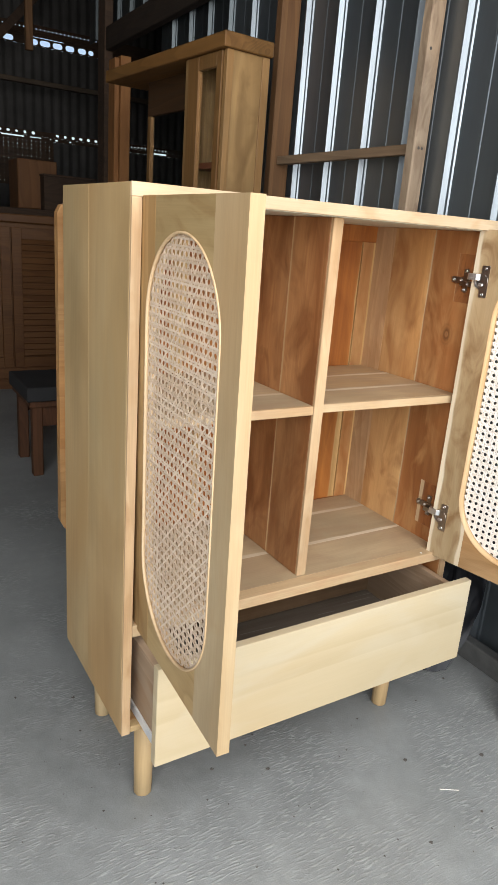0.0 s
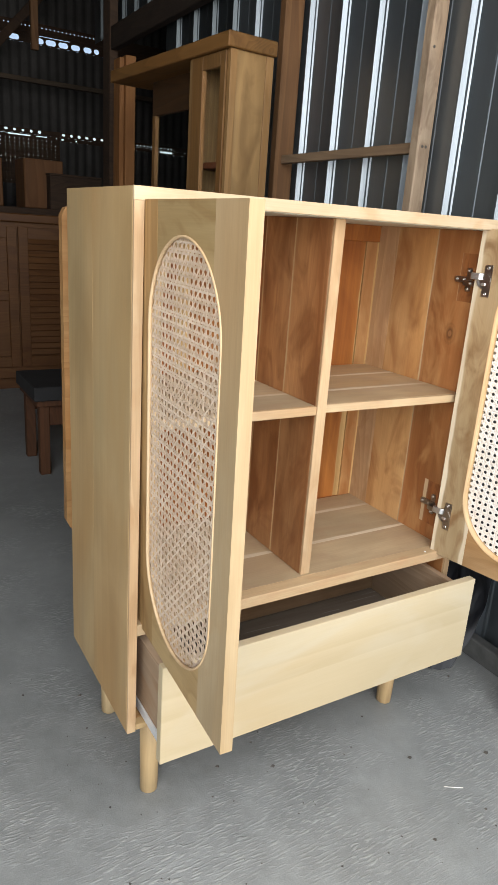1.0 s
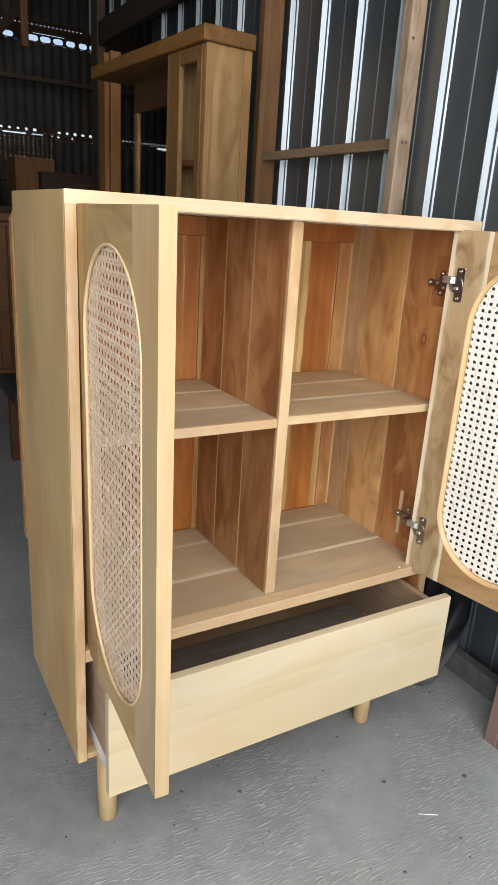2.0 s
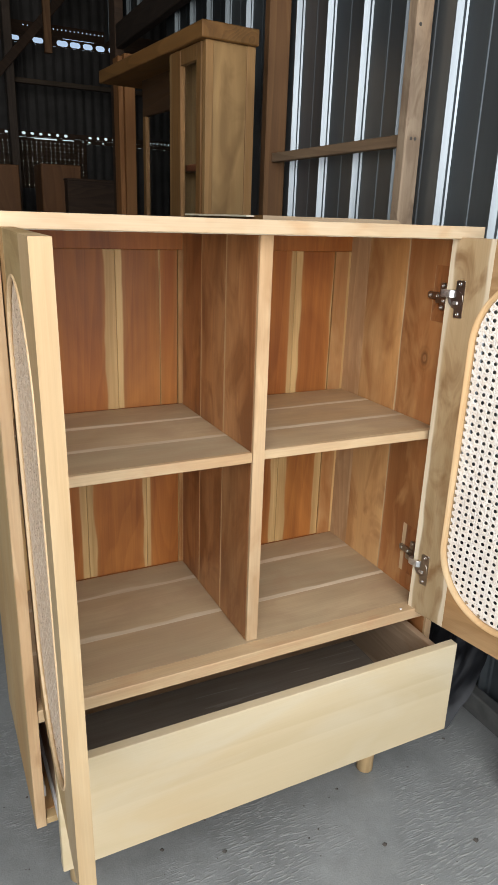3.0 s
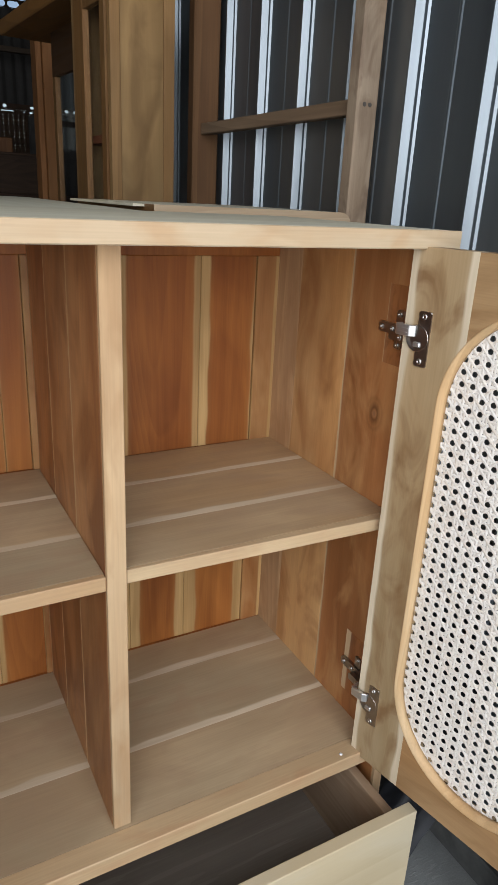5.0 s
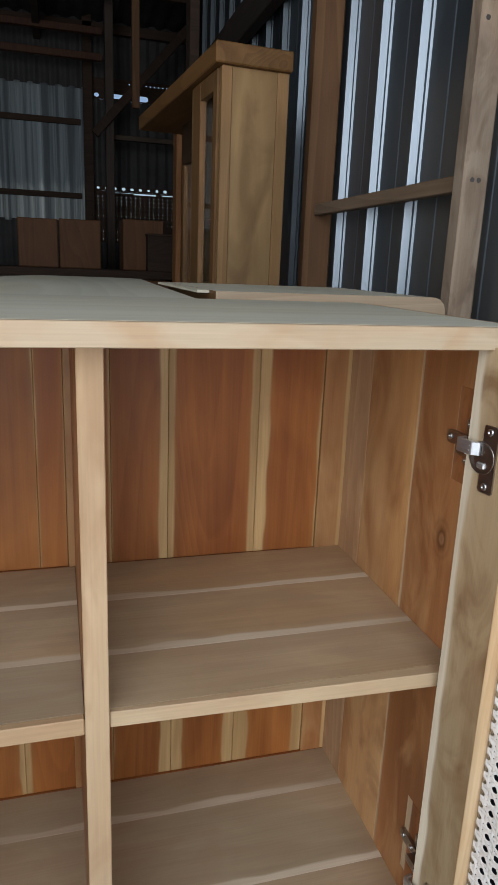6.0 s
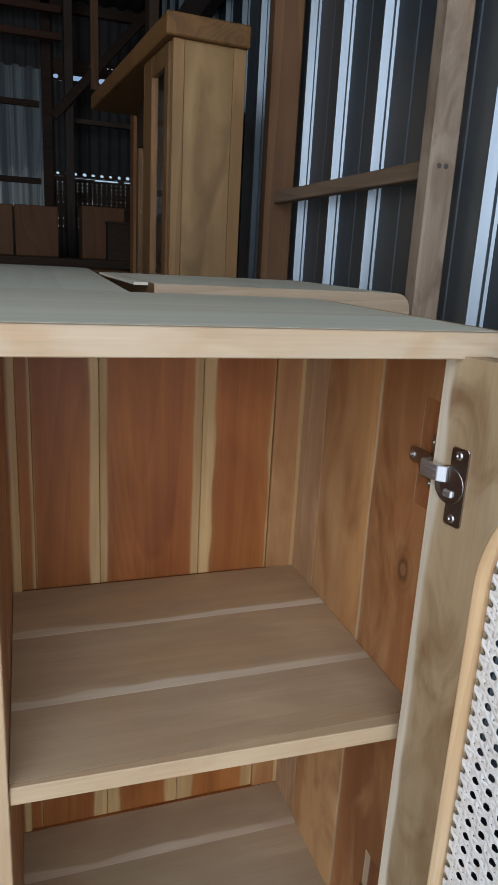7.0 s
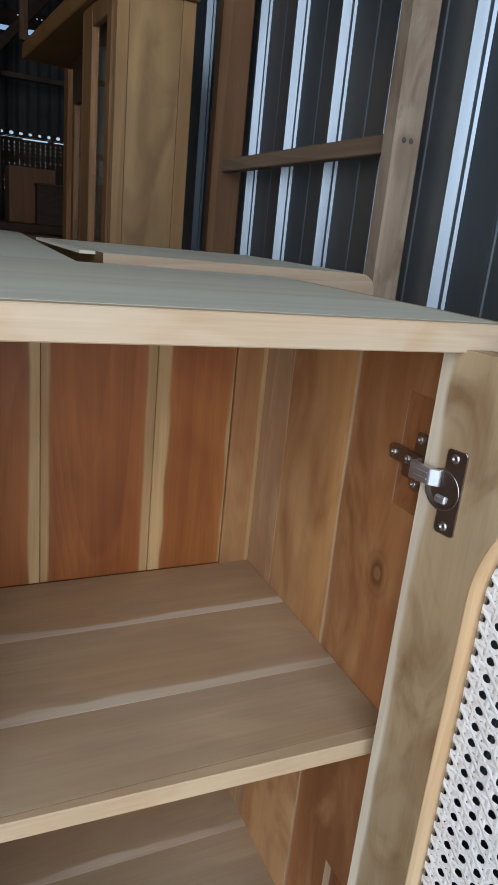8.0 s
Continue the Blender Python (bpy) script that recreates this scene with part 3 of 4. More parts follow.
for z in (2.90, 3.10):
    box("purlin", (-1.34, 0.82, FAR - 0.43, FAR - 0.37, z, z + 0.055), STOOL, wall_far, "", 0.003)
box("column", (0.665, 0.75, FAR - 0.1, FAR - 0.03, 0, 3.4), OLD, wall_far, "", 0.005)
bm = bmesh.new()
chamfer_box(bm, -0.035, 0.035, -0.1, 1.3, -0.03, 0.03, 0.004)
part("brace", bm, OLD, wall_far, "dark diagonal timber brace", axes((0.83, 0, -0.74), (0.74, 0, 0.83), (0.80, FAR - 0.615, 2.36)))

# unseen wall, added to close the shed and screen the hutch from the lamp
wall_w = box("wall_west", (-1.45, -1.35, 0.75, 6.38, 0, 3.45), ROOF, None, "", 0.004)
tagged(wall_w, "unseen dark sheet wall added to close the shed", "wall", kind="structure")
wall_e2 = box("wall_east_far", (4.1, 4.2, -2.6, 7.0, 0, 3.45), ROOF, None, "", 0.004)
tagged(wall_e2, "dark sheet wall behind the partition", "wall", kind="structure")
wall_s2 = box("wall_south", (1.13, 4.1, -1.7, -1.6, 0, 3.45), ROOF, None, "", 0.004)
tagged(wall_s2, "dark sheet wall beside the open front", "wall", kind="structure")

# roof: ribbed sheets on purlins and rafters, in one mesh
bm = bmesh.new()
n = 420
cols = []
for i in range(n + 1):
    x = -5.2 + 9.4 * i / n
    d = 0.012 * math.sin(2 * math.pi * x / 0.14)
    cols.append((bm.verts.new((x, -1.4, 3.42 + d)), bm.verts.new((x, 7.2, 3.32 + d))))
for a, b in zip(cols, cols[1:]):
    bm.faces.new((a[0], b[0], b[1], a[1]))
for i in range(9):
    y = -1.3 + i * 0.95
    z = 3.39 - (y + 1.4) * 0.1 / 8.6
    chamfer_box(bm, -5.2, 4.2, y, y + 0.05, z - 0.09, z - 0.012, 0.003, 1)
for x in (-4, -2.6, -1.2, 0.25, 2.4):
    chamfer_box(bm, x, x + 0.06, -1.35, 7.0, 3.12, 3.26, 0.003, 1)
tagged(part("ceiling", bm, [ROOF, OLD]), "dark corrugated roof sheets on timber purlins", "ceiling", kind="structure")

# loose timber under the roof
hanger = thing("hanging_batten", "pale timber batten hanging from the roof", "batten")
box("timber", (0.905, 0.955, 4.4, 4.44, 2.24, 3.362), POST_WARM, hanger, "", 0.003)

# ---------------- the cabinet with cane doors ----------------
W, D, H, Z0 = 0.81, 0.39, 1.2, 0.227
T = 0.017
cab = thing("cabinet", "unfinished pale teak cabinet with open cane doors and drawer", "cabinet")
UP_X = lambda x, y, z: axes((1, 0, 0), (0, 0, 1), (x, y, z))  # faces the front


def side_boards(parent, x, widths, mats, face, y0=0.0, z0=Z0, z1=1.178, t=0.011):
    """Upright planks side by side from front to back; face +1: seen from +x."""
    y = y0
    for w, mat in zip(widths, mats):
        if face > 0:
            m = axes((0, 1, 0), (0, 0, 1), (x, y, z0))
        else:
            m = axes((0, -1, 0), (0, 0, 1), (x, y + w, z0))
        board("board", w - 0.0002, z1 - z0, t, mat, m, parent, "", 0.0004)
        y += w


def side_panel(x_out, x_in, outer_face, in_widths, in_mats):
    """A cabinet side: a core edged at the front, with jointed planks on both faces."""
    lo, hi = min(x_out, x_in), max(x_out, x_in)
    bm = bmesh.new()
    chamfer_box(bm, lo + 0.0005, hi - 0.0005, 0.0, 0.006, Z0, 1.1796, 0.0003)
    panel = part("side_panel", bm, EDGE, cab)
    side_boards(panel, x_out, (0.192, 0.152), (PALE_SIDE,) * 2, outer_face, 0.006, Z0, 1.1994, 0.009)
    side_boards(panel, x_in, in_widths, in_mats, -outer_face, 0.006, t=0.0075)
    return panel


side_panel(0.0, T, -1, (0.15, 0.12, 0.1085), (DIVIDER, DIVIDER, SIDE_BACK))
side_panel(W, W - T, 1, (0.169, 0.128, 0.0815), (SIDE_KNOT, SIDE_BACK, SIDE_SAP))

# top: planks with a lighter front edging, mitred onto the sides
top = box("top_panel", (0, W, 0.0, 0.006, 1.1797, H), EDGE_X, cab, "", 0.0008)
box("edging", (0.0113, W - 0.0113, 0.0061, 0.012, 1.1797, H - 0.0002), EDGE_X, top, "", 0.0002)
y = 0.012
for w in (0.118, 0.142, 0.110):
    board("board", w, W - 0.0226, 0.0215, TOP_SHEEN, axes((0, -1, 0), (1, 0, 0), (0.0113, y + w, H)), top, "", 0.00015)
    y += w

# back: frame and panels
back = box("back_panel", (T, W - T, 0.3785, 0.388, Z0 + 0.02, 1.178), HEART, cab, "", 0.0005)
for x0, x1, z0, z1 in ((T, W - T, 1.139, 1.1775), (T, W - T, 0.806, 0.8285), (T, W - T, 0.44, 0.4585)):
    bm = bmesh.new()
    chamfer_box(bm, x0, x1, z0, z1, -0.007, 0, 0.0008)
    part("rail", bm, HEART, back, "", UP_X(0, 0.3705, 0))
for x0, x1 in ((T, 0.0618), (0.3872, 0.4298), (0.7532, W - T)):
    for z0, z1 in ((0.8288, 1.1387), (0.4588, 0.8057)):
        board("stile", x1 - x0, z1 - z0, 0.007, STILE_BACK, UP_X(x0, 0.3705, z0), back)


def back_boards(x0, z0, z1, boards):
    """Heartwood planks (width, sapwood along one edge, along the other, a knot's place)."""
    x = x0
    for w, near, far, knot in boards:
        mat = wood("back_plank", HEART_LOW, HEART_HIGH, SAP if near or far else None, near, 0.008 if max(near, far) > 0.015 else 0.004 if max(near, far) > 0.008 else 0.002, rough=0.5, sap_far=w if far else 0.0, far_width=far, knot=knot, mottle=0.8, ring=0.07, crisp=300.0)
        board("panel_board", w - 0.0005, z1 - z0, 0.004, mat, UP_X(x, 0.3742, z0), back)
        x += w


back_boards(0.062, 0.8288, 1.1387, ((0.055, 0, 0, None), (0.145, 0.016, 0.022, None), (0.088, 0.012, 0.001, None), (0.037, 0.001, 0.001, None)))
back_boards(0.430, 0.8288, 1.1387, ((0.017, 0, 0.003, None), (0.079, 0, 0.012, None), (0.130, 0.009, 0.011, None), (0.097, 0.016, 0.003, None)))
back_boards(0.062, 0.4588, 0.8057, ((0.126, 0, 0.014, None), (0.128, 0.016, 0.007, None), (0.072, 0.008, 0, None)))
back_boards(0.430, 0.4588, 0.8057, ((0.015, 0, 0.002, None), (0.089, 0, 0.018, None), (0.101, 0.018, 0.018, None), (0.118, 0.022, 0.019, None)))

# divider and shelves
divider = box("divider", (0.396, 0.4185, 0.035, 0.043, 0.4595, 1.1784), EDGE, cab, "", 0.0008)
for x, face in ((0.396, -1), (0.4185, 1)):
    side_boards(divider, x, (0.119, 0.110, 0.098), (DIVIDER,) * 3, face, 0.0432, 0.4595, 1.1778, 0.0115)


def shelf(x0, x1, z, t, y0=0.036, y1=0.036):
    """A shelf of jointed planks with a sanded front edge, set in by y0 at one end and y1 at the other."""
    bm = bmesh.new()
    chamfer_box(bm, x0, x1, 0.036, 0.0458, z - t, z, 0.0012)
    for v in bm.verts:
        if v.co.y < 0.04:
            v.co.y += y0 - 0.036 + (y1 - y0) * (v.co.x - x0) / (x1 - x0)
    s = part("shelf", bm, LIP, cab)
    y = 0.046
    for w, mat in ((0.091, SHELF_PLAIN), (0.123, SHELF), (0.1105, SHELF)):
        board("board", w, x1 - x0, t, mat, axes((0, 1, 0), (-1, 0, 0), (x1, y, z - 0.0002)), s, "", 0.0002)
        y += w


shelf(T + 0.0005, 0.3955, 0.829, 0.018)
shelf(0.4190, W - T - 0.0005, 0.830, 0.017, 0.039, 0.029)
base = box("base_shelf", (T, W - T, 0.0005, 0.032, 0.436, 0.459), LIP, cab, "", 0.0012)
y = 0.032
for w, mat in ((0.115, SHELF_PLAIN), (0.141, SHELF), (0.082, SHELF)):
    board("board", w, W - 2 * T, 0.02, mat, axes((0, 1, 0), (-1, 0, 0), (W - T, y, 0.4588)), base, "", 0.0002)
    y += w
box("bottom_panel", (T, W - T, 0.02, 0.385, Z0 + 0.002, Z0 + 0.014), SIDE_BACK, cab, "", 0.001)
box("front_rail", (T, W - T, 0.0008, 0.02, Z0 + 0.002, Z0 + 0.014), PALE, cab, "", 0.001)

# legs: turned, slightly tapered
for x, y in ((0.078, 0.074), (0.733, 0.070), (0.082, 0.340), (0.735, 0.335)):
    bm = bmesh.new()
    lathe(bm, [(0.0, 0.0), (0.0165, 0.0), (0.0185, 0.002), (0.0225, Z0 - 0.004), (0.0, Z0 - 0.004)], 24)
    part("leg", bm, LEG, cab, "", Matrix.Translation((x, y, 0)), True)

# drawer, pulled out
DX0, DX1, DY = 0.025, 0.789, -0.098
drawer = box("drawer", (DX0 + 0.02, DX1 - 0.02, DY + 0.018, DY + 0.312, 0.246, 0.254), PLYWOOD, cab, "drawer box standing open", 0.001)
bm = bmesh.new()
chamfer_box(bm, 0, DX1 - DX0, 0, 0.203, -0.018, 0, 0.0012)
part("drawer_front", bm, wood("drawer_front_wood", (0.475, 0.375, 0.225), (0.56, 0.46, 0.295), along=0, figure=0.28, tone=0.04, mottle=0.6, patch=(0.55, 0.475, 0.34), patch_amount=0.6, patch_size=3.0), drawer, "wide cream-coloured drawer front", UP_X(DX0, DY, 0.228))
for x in (DX0 + 0.012, DX1 - 0.027):
    box("drawer_side", (x, x + 0.015, DY + 0.0182, DY + 0.312, 0.240, 0.405), DRAWER_SIDE, drawer, "", 0.001)
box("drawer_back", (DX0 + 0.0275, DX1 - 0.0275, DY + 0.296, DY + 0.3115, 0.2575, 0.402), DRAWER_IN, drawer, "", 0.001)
for x, s in ((T, 1), (W - T, -1)):
    bm = bmesh.new()
    x0, x1 = sorted((x + s * 0.0005, x + s * 0.0065))
    chamfer_box(bm, x0, x1, 0.034, 0.36, 0.254, 0.278, 0.0012)
    part("drawer_slide", bm, WHITE_RAIL, cab, "white metal drawer slide")
for x0 in (DX0 + 0.0085, DX1 - 0.0115):
    box("runner", (x0 - 0.0005, x0 + 0.0034, DY + 0.02, DY + 0.31, 0.248, 0.268), WHITE_RAIL, drawer, "white metal runner", 0.0008)

# ---------------- doors ----------------
L, HD, TD = 0.372, 0.729, 0.022
SW = 0.085
ST_Z0, ST_Z1 = 0.042, 0.682
R_ST = 0.128
CX = L / 2


def stadium(offset=0.0, n=40):
    """The long round-ended outline of the cane panel and its outward normals."""
    pts, nor = [], []
    for cz, a0 in ((ST_Z1 - R_ST, 0.0), (ST_Z0 + R_ST, math.pi)):
        for i in range(n + 1):
            a = a0 + math.pi * i / n
            nx, ny = math.cos(a), math.sin(a)
            pts.append((CX + (R_ST + offset) * nx, cz + (R_ST + offset) * ny))
            nor.append((nx, ny))
    return pts, nor


def in_stadium(x, y, grow):
    yy = min(max(y, ST_Z0 + R_ST), ST_Z1 - R_ST)
    return math.hypot(x - CX, y - yy) < R_ST + grow


def cane_mesh(z, slim):
    """Woven cane: upright and level strands in pairs and two sets of diagonals, crossing over and under."""
    bm = bmesh.new()
    P = 0.0143
    step = P / 2

    def strand(ox, oy, dx, dy, width, lift, phase):
        ts = [k * step for k in range(-80, 81)]
        ts = [t for t in ts if in_stadium(ox + dx * t, oy + dy * t, 0.008)]
        if len(ts) < 2:
            return
        rows = []
        for k, t in enumerate(ts):
            h = z + lift + 0.0004 * math.cos(math.pi * t / P + phase)
            x, y = ox + dx * t, oy + dy * t
            px, py = -dy * slim * width / 2, dx * slim * width / 2
            rows.append((bm.verts.new((x + px, y + py, h)), bm.verts.new((x + 0.35 * px, y + 0.35 * py, h + 0.0004)), bm.verts.new((x - 0.35 * px, y - 0.35 * py, h + 0.0004)), bm.verts.new((x - px, y - py, h)), bm.verts.new((x, y, h - 0.0004))))
        for a, b in zip(rows, rows[1:]):
            for j in range(5):
                bm.faces.new((a[j], b[j], b[(j + 1) % 5], a[(j + 1) % 5]))

    nx, ny = int(R_ST / P) + 2, int(0.5 * (ST_Z1 - ST_Z0) / P) + 2
    cy = (ST_Z0 + ST_Z1) / 2
    for k in range(-nx, nx + 1):
        for s in (-1, 1):
            strand(CX + k * P + s * 0.0021, cy, 0, 1, 0.0036, 0.0001, 0 if s > 0 else math.pi)
    for k in range(-ny, ny + 1):
        for s in (-1, 1):
            strand(CX, cy + k * P + s * 0.0021, 1, 0, 0.0036, 0.0002, math.pi if s > 0 else 0)
    q = math.sqrt(0.5)
    for k in range(-(nx + ny), nx + ny + 1):
        strand(CX, cy + (k + 0.5) * P, q, q, 0.0036, 0.00025, 0)
        strand(CX, cy + (k + 0.5) * P, q, -q, 0.0036, -0.00025, math.pi)
    return bm


def flip(bm, s):
    if s < 0:
        for v in bm.verts:
            v.co.z = -v.co.z
    return bm


def cane_door(m, s, stile_in, cane, slim, rail):
    """A framed door; local x runs from the hinge, y up, and s tells which way its outside faces along z."""
    bm = bmesh.new()
    g = 0.0002
    n = 36
    # stiles and rails butt along x = SW; the opening is cut through both
    edge_a = math.acos((CX - SW) / R_ST)
    for sx, slot in ((-1, 0), (1, 2)):
        arc = []
        for cz, a0, a1 in ((ST_Z1 - R_ST, edge_a, 0.0), (ST_Z0 + R_ST, 0.0, -edge_a)):
            arc += [(CX + sx * R_ST * math.cos(a0 + (a1 - a0) * i / 14), cz + R_ST * math.sin(a0 + (a1 - a0) * i / 14)) for i in range(15)]
        out = CX + sx * CX
        join = CX + sx * (CX - SW - g)
        prism(bm, [(out, 0), (out, HD), (join, HD)] + arc + [(join, 0)], 0, TD, slot)
    for cz, up, end in ((ST_Z1 - R_ST, 1, HD), (ST_Z0 + R_ST, -1, 0.0)):
        arc = [(CX + R_ST * math.cos(edge_a + (math.pi - 2 * edge_a) * i / n), cz + up * R_ST * math.sin(edge_a + (math.pi - 2 * edge_a) * i / n)) for i in range(n + 1)]
        prism(bm, [(SW, end), (L - SW, end)] + arc, 0.0003, TD - 0.0003, 1)
    door = part("door", flip(bm, s), [stile_in, rail, DOOR_STILE], cab, "open framed door with woven cane panel", m)
    part("cane_webbing", flip(cane_mesh(0.0145, slim), s), cane, door, "natural woven cane with octagonal holes")
    bm = bmesh.new()
    pts, nor = stadium(0.0)
    prof = [(-0.003, TD - 0.005), (-0.003, TD + 0.0006), (-0.0018, TD + 0.0016), (-0.0004, TD + 0.0016), (0.0006, TD + 0.0006), (0.0006, TD - 0.001)]
    ring_tube(bm, pts, nor, prof)
    part("bead", flip(bm, s), BEAD, door, "thin pale bead round the cane", None, True)
    bm = bmesh.new()
    prof = [(0.0005, 0.0002), (-0.0012, -0.0004), (-0.0055, 0.0075), (-0.0058, 0.0132), (0.0005, 0.0132)]
    ring_tube(bm, pts, nor, prof)
    part("inner_moulding", flip(bm, s), MOULD, door, "orange-brown sloping moulding round the cane", None, True)
    return door


RIGHT_M = axes((math.sin(radians(11)), -math.cos(radians(11)), 0), (0, 0, 1), (0.757, 0.018, 0.453))
cane_door(RIGHT_M, -1, DOOR_STILE_SAP, CANE_CORE, 1.0, DOOR_RAIL)
L, TD = 0.362, 0.019
SW, ST_Z0, ST_Z1, R_ST, CX = 0.083, 0.042, 0.684, 0.129, 0.181
LEFT_M = axes((-0.045, -1, 0), (-0.008, 0, 0.743), (0.0455, 0.0295, 0.453))
cane_door(LEFT_M, 1, DOOR_BROWN, CANE_SKIN, 0.88, DOOR_RAIL_OUT)


# ---------------- hinges of the right-hand door ----------------
def rounded(w, h, r, n=5):
    pts = []
    for cx, cy, a0 in ((w / 2 - r, h / 2 - r, 0), (-w / 2 + r, h / 2 - r, 90), (-w / 2 + r, -h / 2 + r, 180), (w / 2 - r, -h / 2 + r, 270)):
        for i in range(n + 1):
            a = radians(a0 + 90 * i / n)
            pts.append((cx + r * math.cos(a), cy + r * math.sin(a)))
    return pts


def screw(parent, m):
    bm = bmesh.new()
    lathe(bm, [(0.0, -0.0004), (0.0011, 0.0), (0.0017, 0.0014), (0.0027, 0.0016), (0.0036, 0.0007), (0.0038, -0.001)], 14)
    part("screw", bm, SCREW, parent, "", m, True)


def hinge(z):
    """Concealed cup hinge: flange and cup on the door, folded arm, mounting plate on the cabinet side."""
    dm = RIGHT_M @ Matrix.Translation((0.021, z - 0.453, 0.0))
    bm = bmesh.new()
    prism(bm, [(x + 0.008, y) for x, y in rounded(0.017, 0.064, 0.002)], 0.0, 0.0019)
    bmesh.ops.bevel(bm, geom=[e for e in bm.edges if all(v.co.z > 0.0018 for v in e.verts)], offset=0.0006, segments=1, affect="EDGES")
    lathe(bm, [(0.0160, -0.001), (0.0160, 0.0022), (0.0150, 0.0031), (0.0136, 0.0028), (0.0105, 0.0019), (0.006, 0.0016), (0.0, 0.0015)], 32, Matrix.Translation((0.0002, 0, -0.0009)))
    h = part("hinge", bm, STEEL, cab, "nickel-plated concealed cup hinge", dm)
    for y in (0.026, -0.026):
        screw(h, Matrix.Translation((0.007, y, 0.0016)))
    bm = bmesh.new()
    out = [(0.0, 0.004), (-0.006, 0.0085), (-0.024, 0.0085), (-0.027, 0.006), (-0.027, -0.004), (-0.0235, -0.004), (-0.0235, 0.005), (-0.006, 0.005), (0.0, 0.001)]
    am = axes((1, 0, 0), (0, 0, 1), (-0.002, 0.0145, 0.0))
    faces = prism(bm, out, 0.0, 0.013)
    for v in bm.verts:
        v.co = am @ v.co
    bmesh.ops.bevel(bm, geom=bm.edges[:], offset=0.0006, segments=1, affect="EDGES")
    for y in (0.0052, 0.0098):
        chamfer_box(bm, -0.022, -0.010, y, y + 0.001, 0.008, 0.0089, 0.0002)
    part("arm", bm, BRIGHT, h, "bright folded hinge arm with two pressed ridges")
    bm = bmesh.new()
    chamfer_box(bm, -0.004, 0.006, -0.010, -0.004, 0.0, 0.0042, 0.0012)
    part("spring", bm, BRIGHT, h, "bright spring of the hinge cup")
    # mounting plate on the side panel
    pm = dm.inverted() @ axes((0, -1, 0), (0, 0, 1), (W - T - 0.0005, 0.074, z - 0.004))
    bm = bmesh.new()
    prism(bm, [(x - 0.004, y) for x, y in rounded(0.046, 0.013, 0.004)], 0.0, 0.005)
    prism(bm, [(x + 0.0095, y) for x, y in rounded(0.013, 0.05, 0.004)], 0.0, 0.0025)
    prism(bm, [(x + 0.03, y - 0.006) for x, y in rounded(0.05, 0.011, 0.003)], 0.006, 0.014)
    part("mounting_plate", bm, STEEL, h, "", pm)
    for x, y, zz in ((-0.020, 0.0, 0.0055), (0.0095, 0.0195, 0.003), (0.0095, -0.0195, 0.003), (0.0, 0.0, 0.0055), (0.026, -0.006, 0.0145)):
        screw(h, pm @ Matrix.Translation((x, y, zz)))


hinge(1.080)
hinge(0.553)
# pieces of wood let into the side behind the hinges
for z0, z1, w, mat, label in ((0.495, 0.603, 0.053, PACKER_SAP, "brown wooden packer with a pale sapwood edge"), (1.0285, 1.131, 0.045, PACKER, "brown wooden packer let in behind the hinge")):
    board("hinge_packer", w, z1 - z0, 0.004, mat, axes((0, -1, 0), (0, 0, 1), (W - T - 0.0005, 0.0475 + w, z0)), cab, label, 0.0003)

# ---------------- chest standing close behind the cabinet ----------------
spare = thing("low_chest", "plain round-cornered wooden chest standing close behind the cabinet", "chest")
SPARE_M = axes((1, -0.01, 0), (0, 0, 1), (0.0, 0.440, 0.2865))
pts = [(0.602, 0.15), (0.972, 0.15)]
pts += [(0.972 - 0.022 + 0.022 * math.cos(radians(a)), 0.922 - 0.022 + 0.022 * math.sin(radians(a))) for a in range(0, 91, 15)]
pts += [(0.602, 0.922)]
bm = bmesh.new()
for f in prism(bm, pts, -0.395, 0.0):
    f.normal_update()
    # left end gets the dark wood in place of shade in the narrow gap
    f.material_index = 1 if abs(f.normal.y) > 0.9 and f.calc_center_median().y > 0.9 else 2 if f.calc_center_median().x < 0.61 else 0
for v in bm.verts:
    if v.co.x < 0.61:
        v.co.x += 0.03 * v.co.z
part("body", bm, [PANEL_BACK, TOP_SHEEN, HUTCH_FRAME], spare, "", SPARE_M)
bm = bmesh.new()
prism(bm, [(0.583, 0.9178), (0.6018, 0.9178), (0.6018, 0.9218), (0.583, 0.9218)], -0.395, -0.04)
for v in bm.verts:
    v.co.x += 0.03 * v.co.z
part("lid_lip", bm, TOP_SHEEN, spare, "", SPARE_M)
for x in (0.64, 0.90):
    for z in (-0.38, -0.06):
        bm = bmesh.new()
        chamfer_box(bm, x, x + 0.04, -0.2865, 0.1498, z, z + 0.04, 0.002)
        part("leg", bm, PANEL_BACK, spare, "", SPARE_M)

# thin panel leaning between the cabinet and the table
leaf = thing("spare_panel", "thin round-cornered wooden panel standing against the cabinet's back", "panel")
pts = [(0.014, 0.19), (0.022, 0.172), (0.04, 0.167), (0.59, 0.167), (0.59, 0.885), (0.04, 0.885), (0.022, 0.88), (0.014, 0.865)]
bm = bmesh.new()
prism(bm, pts, -0.024, 0.0)
part("panel", bm, ORANGE, leaf, "", SPARE_M)
for x in (0.1, 0.5):
    box("foot", (x, x + 0.05, 0.4645 - 0.01 * x, 0.4845 - 0.01 * x, 0.0, 0.6), PANEL_BACK, leaf, "", 0.002)

table = thing("low_table", "plain table with a pale top standing behind the cabinet", "table")
bm = bmesh.new()
prism(bm, [(0.04, 0.3821), (0.563, 0.3821), (0.583, 0.9), (0.604, 1.37), (0.58, 1.43), (0.345, 1.43), (0.315, 1.38)], 1.178, 1.2)
part("tabletop", bm, TOP_SHEEN, table)
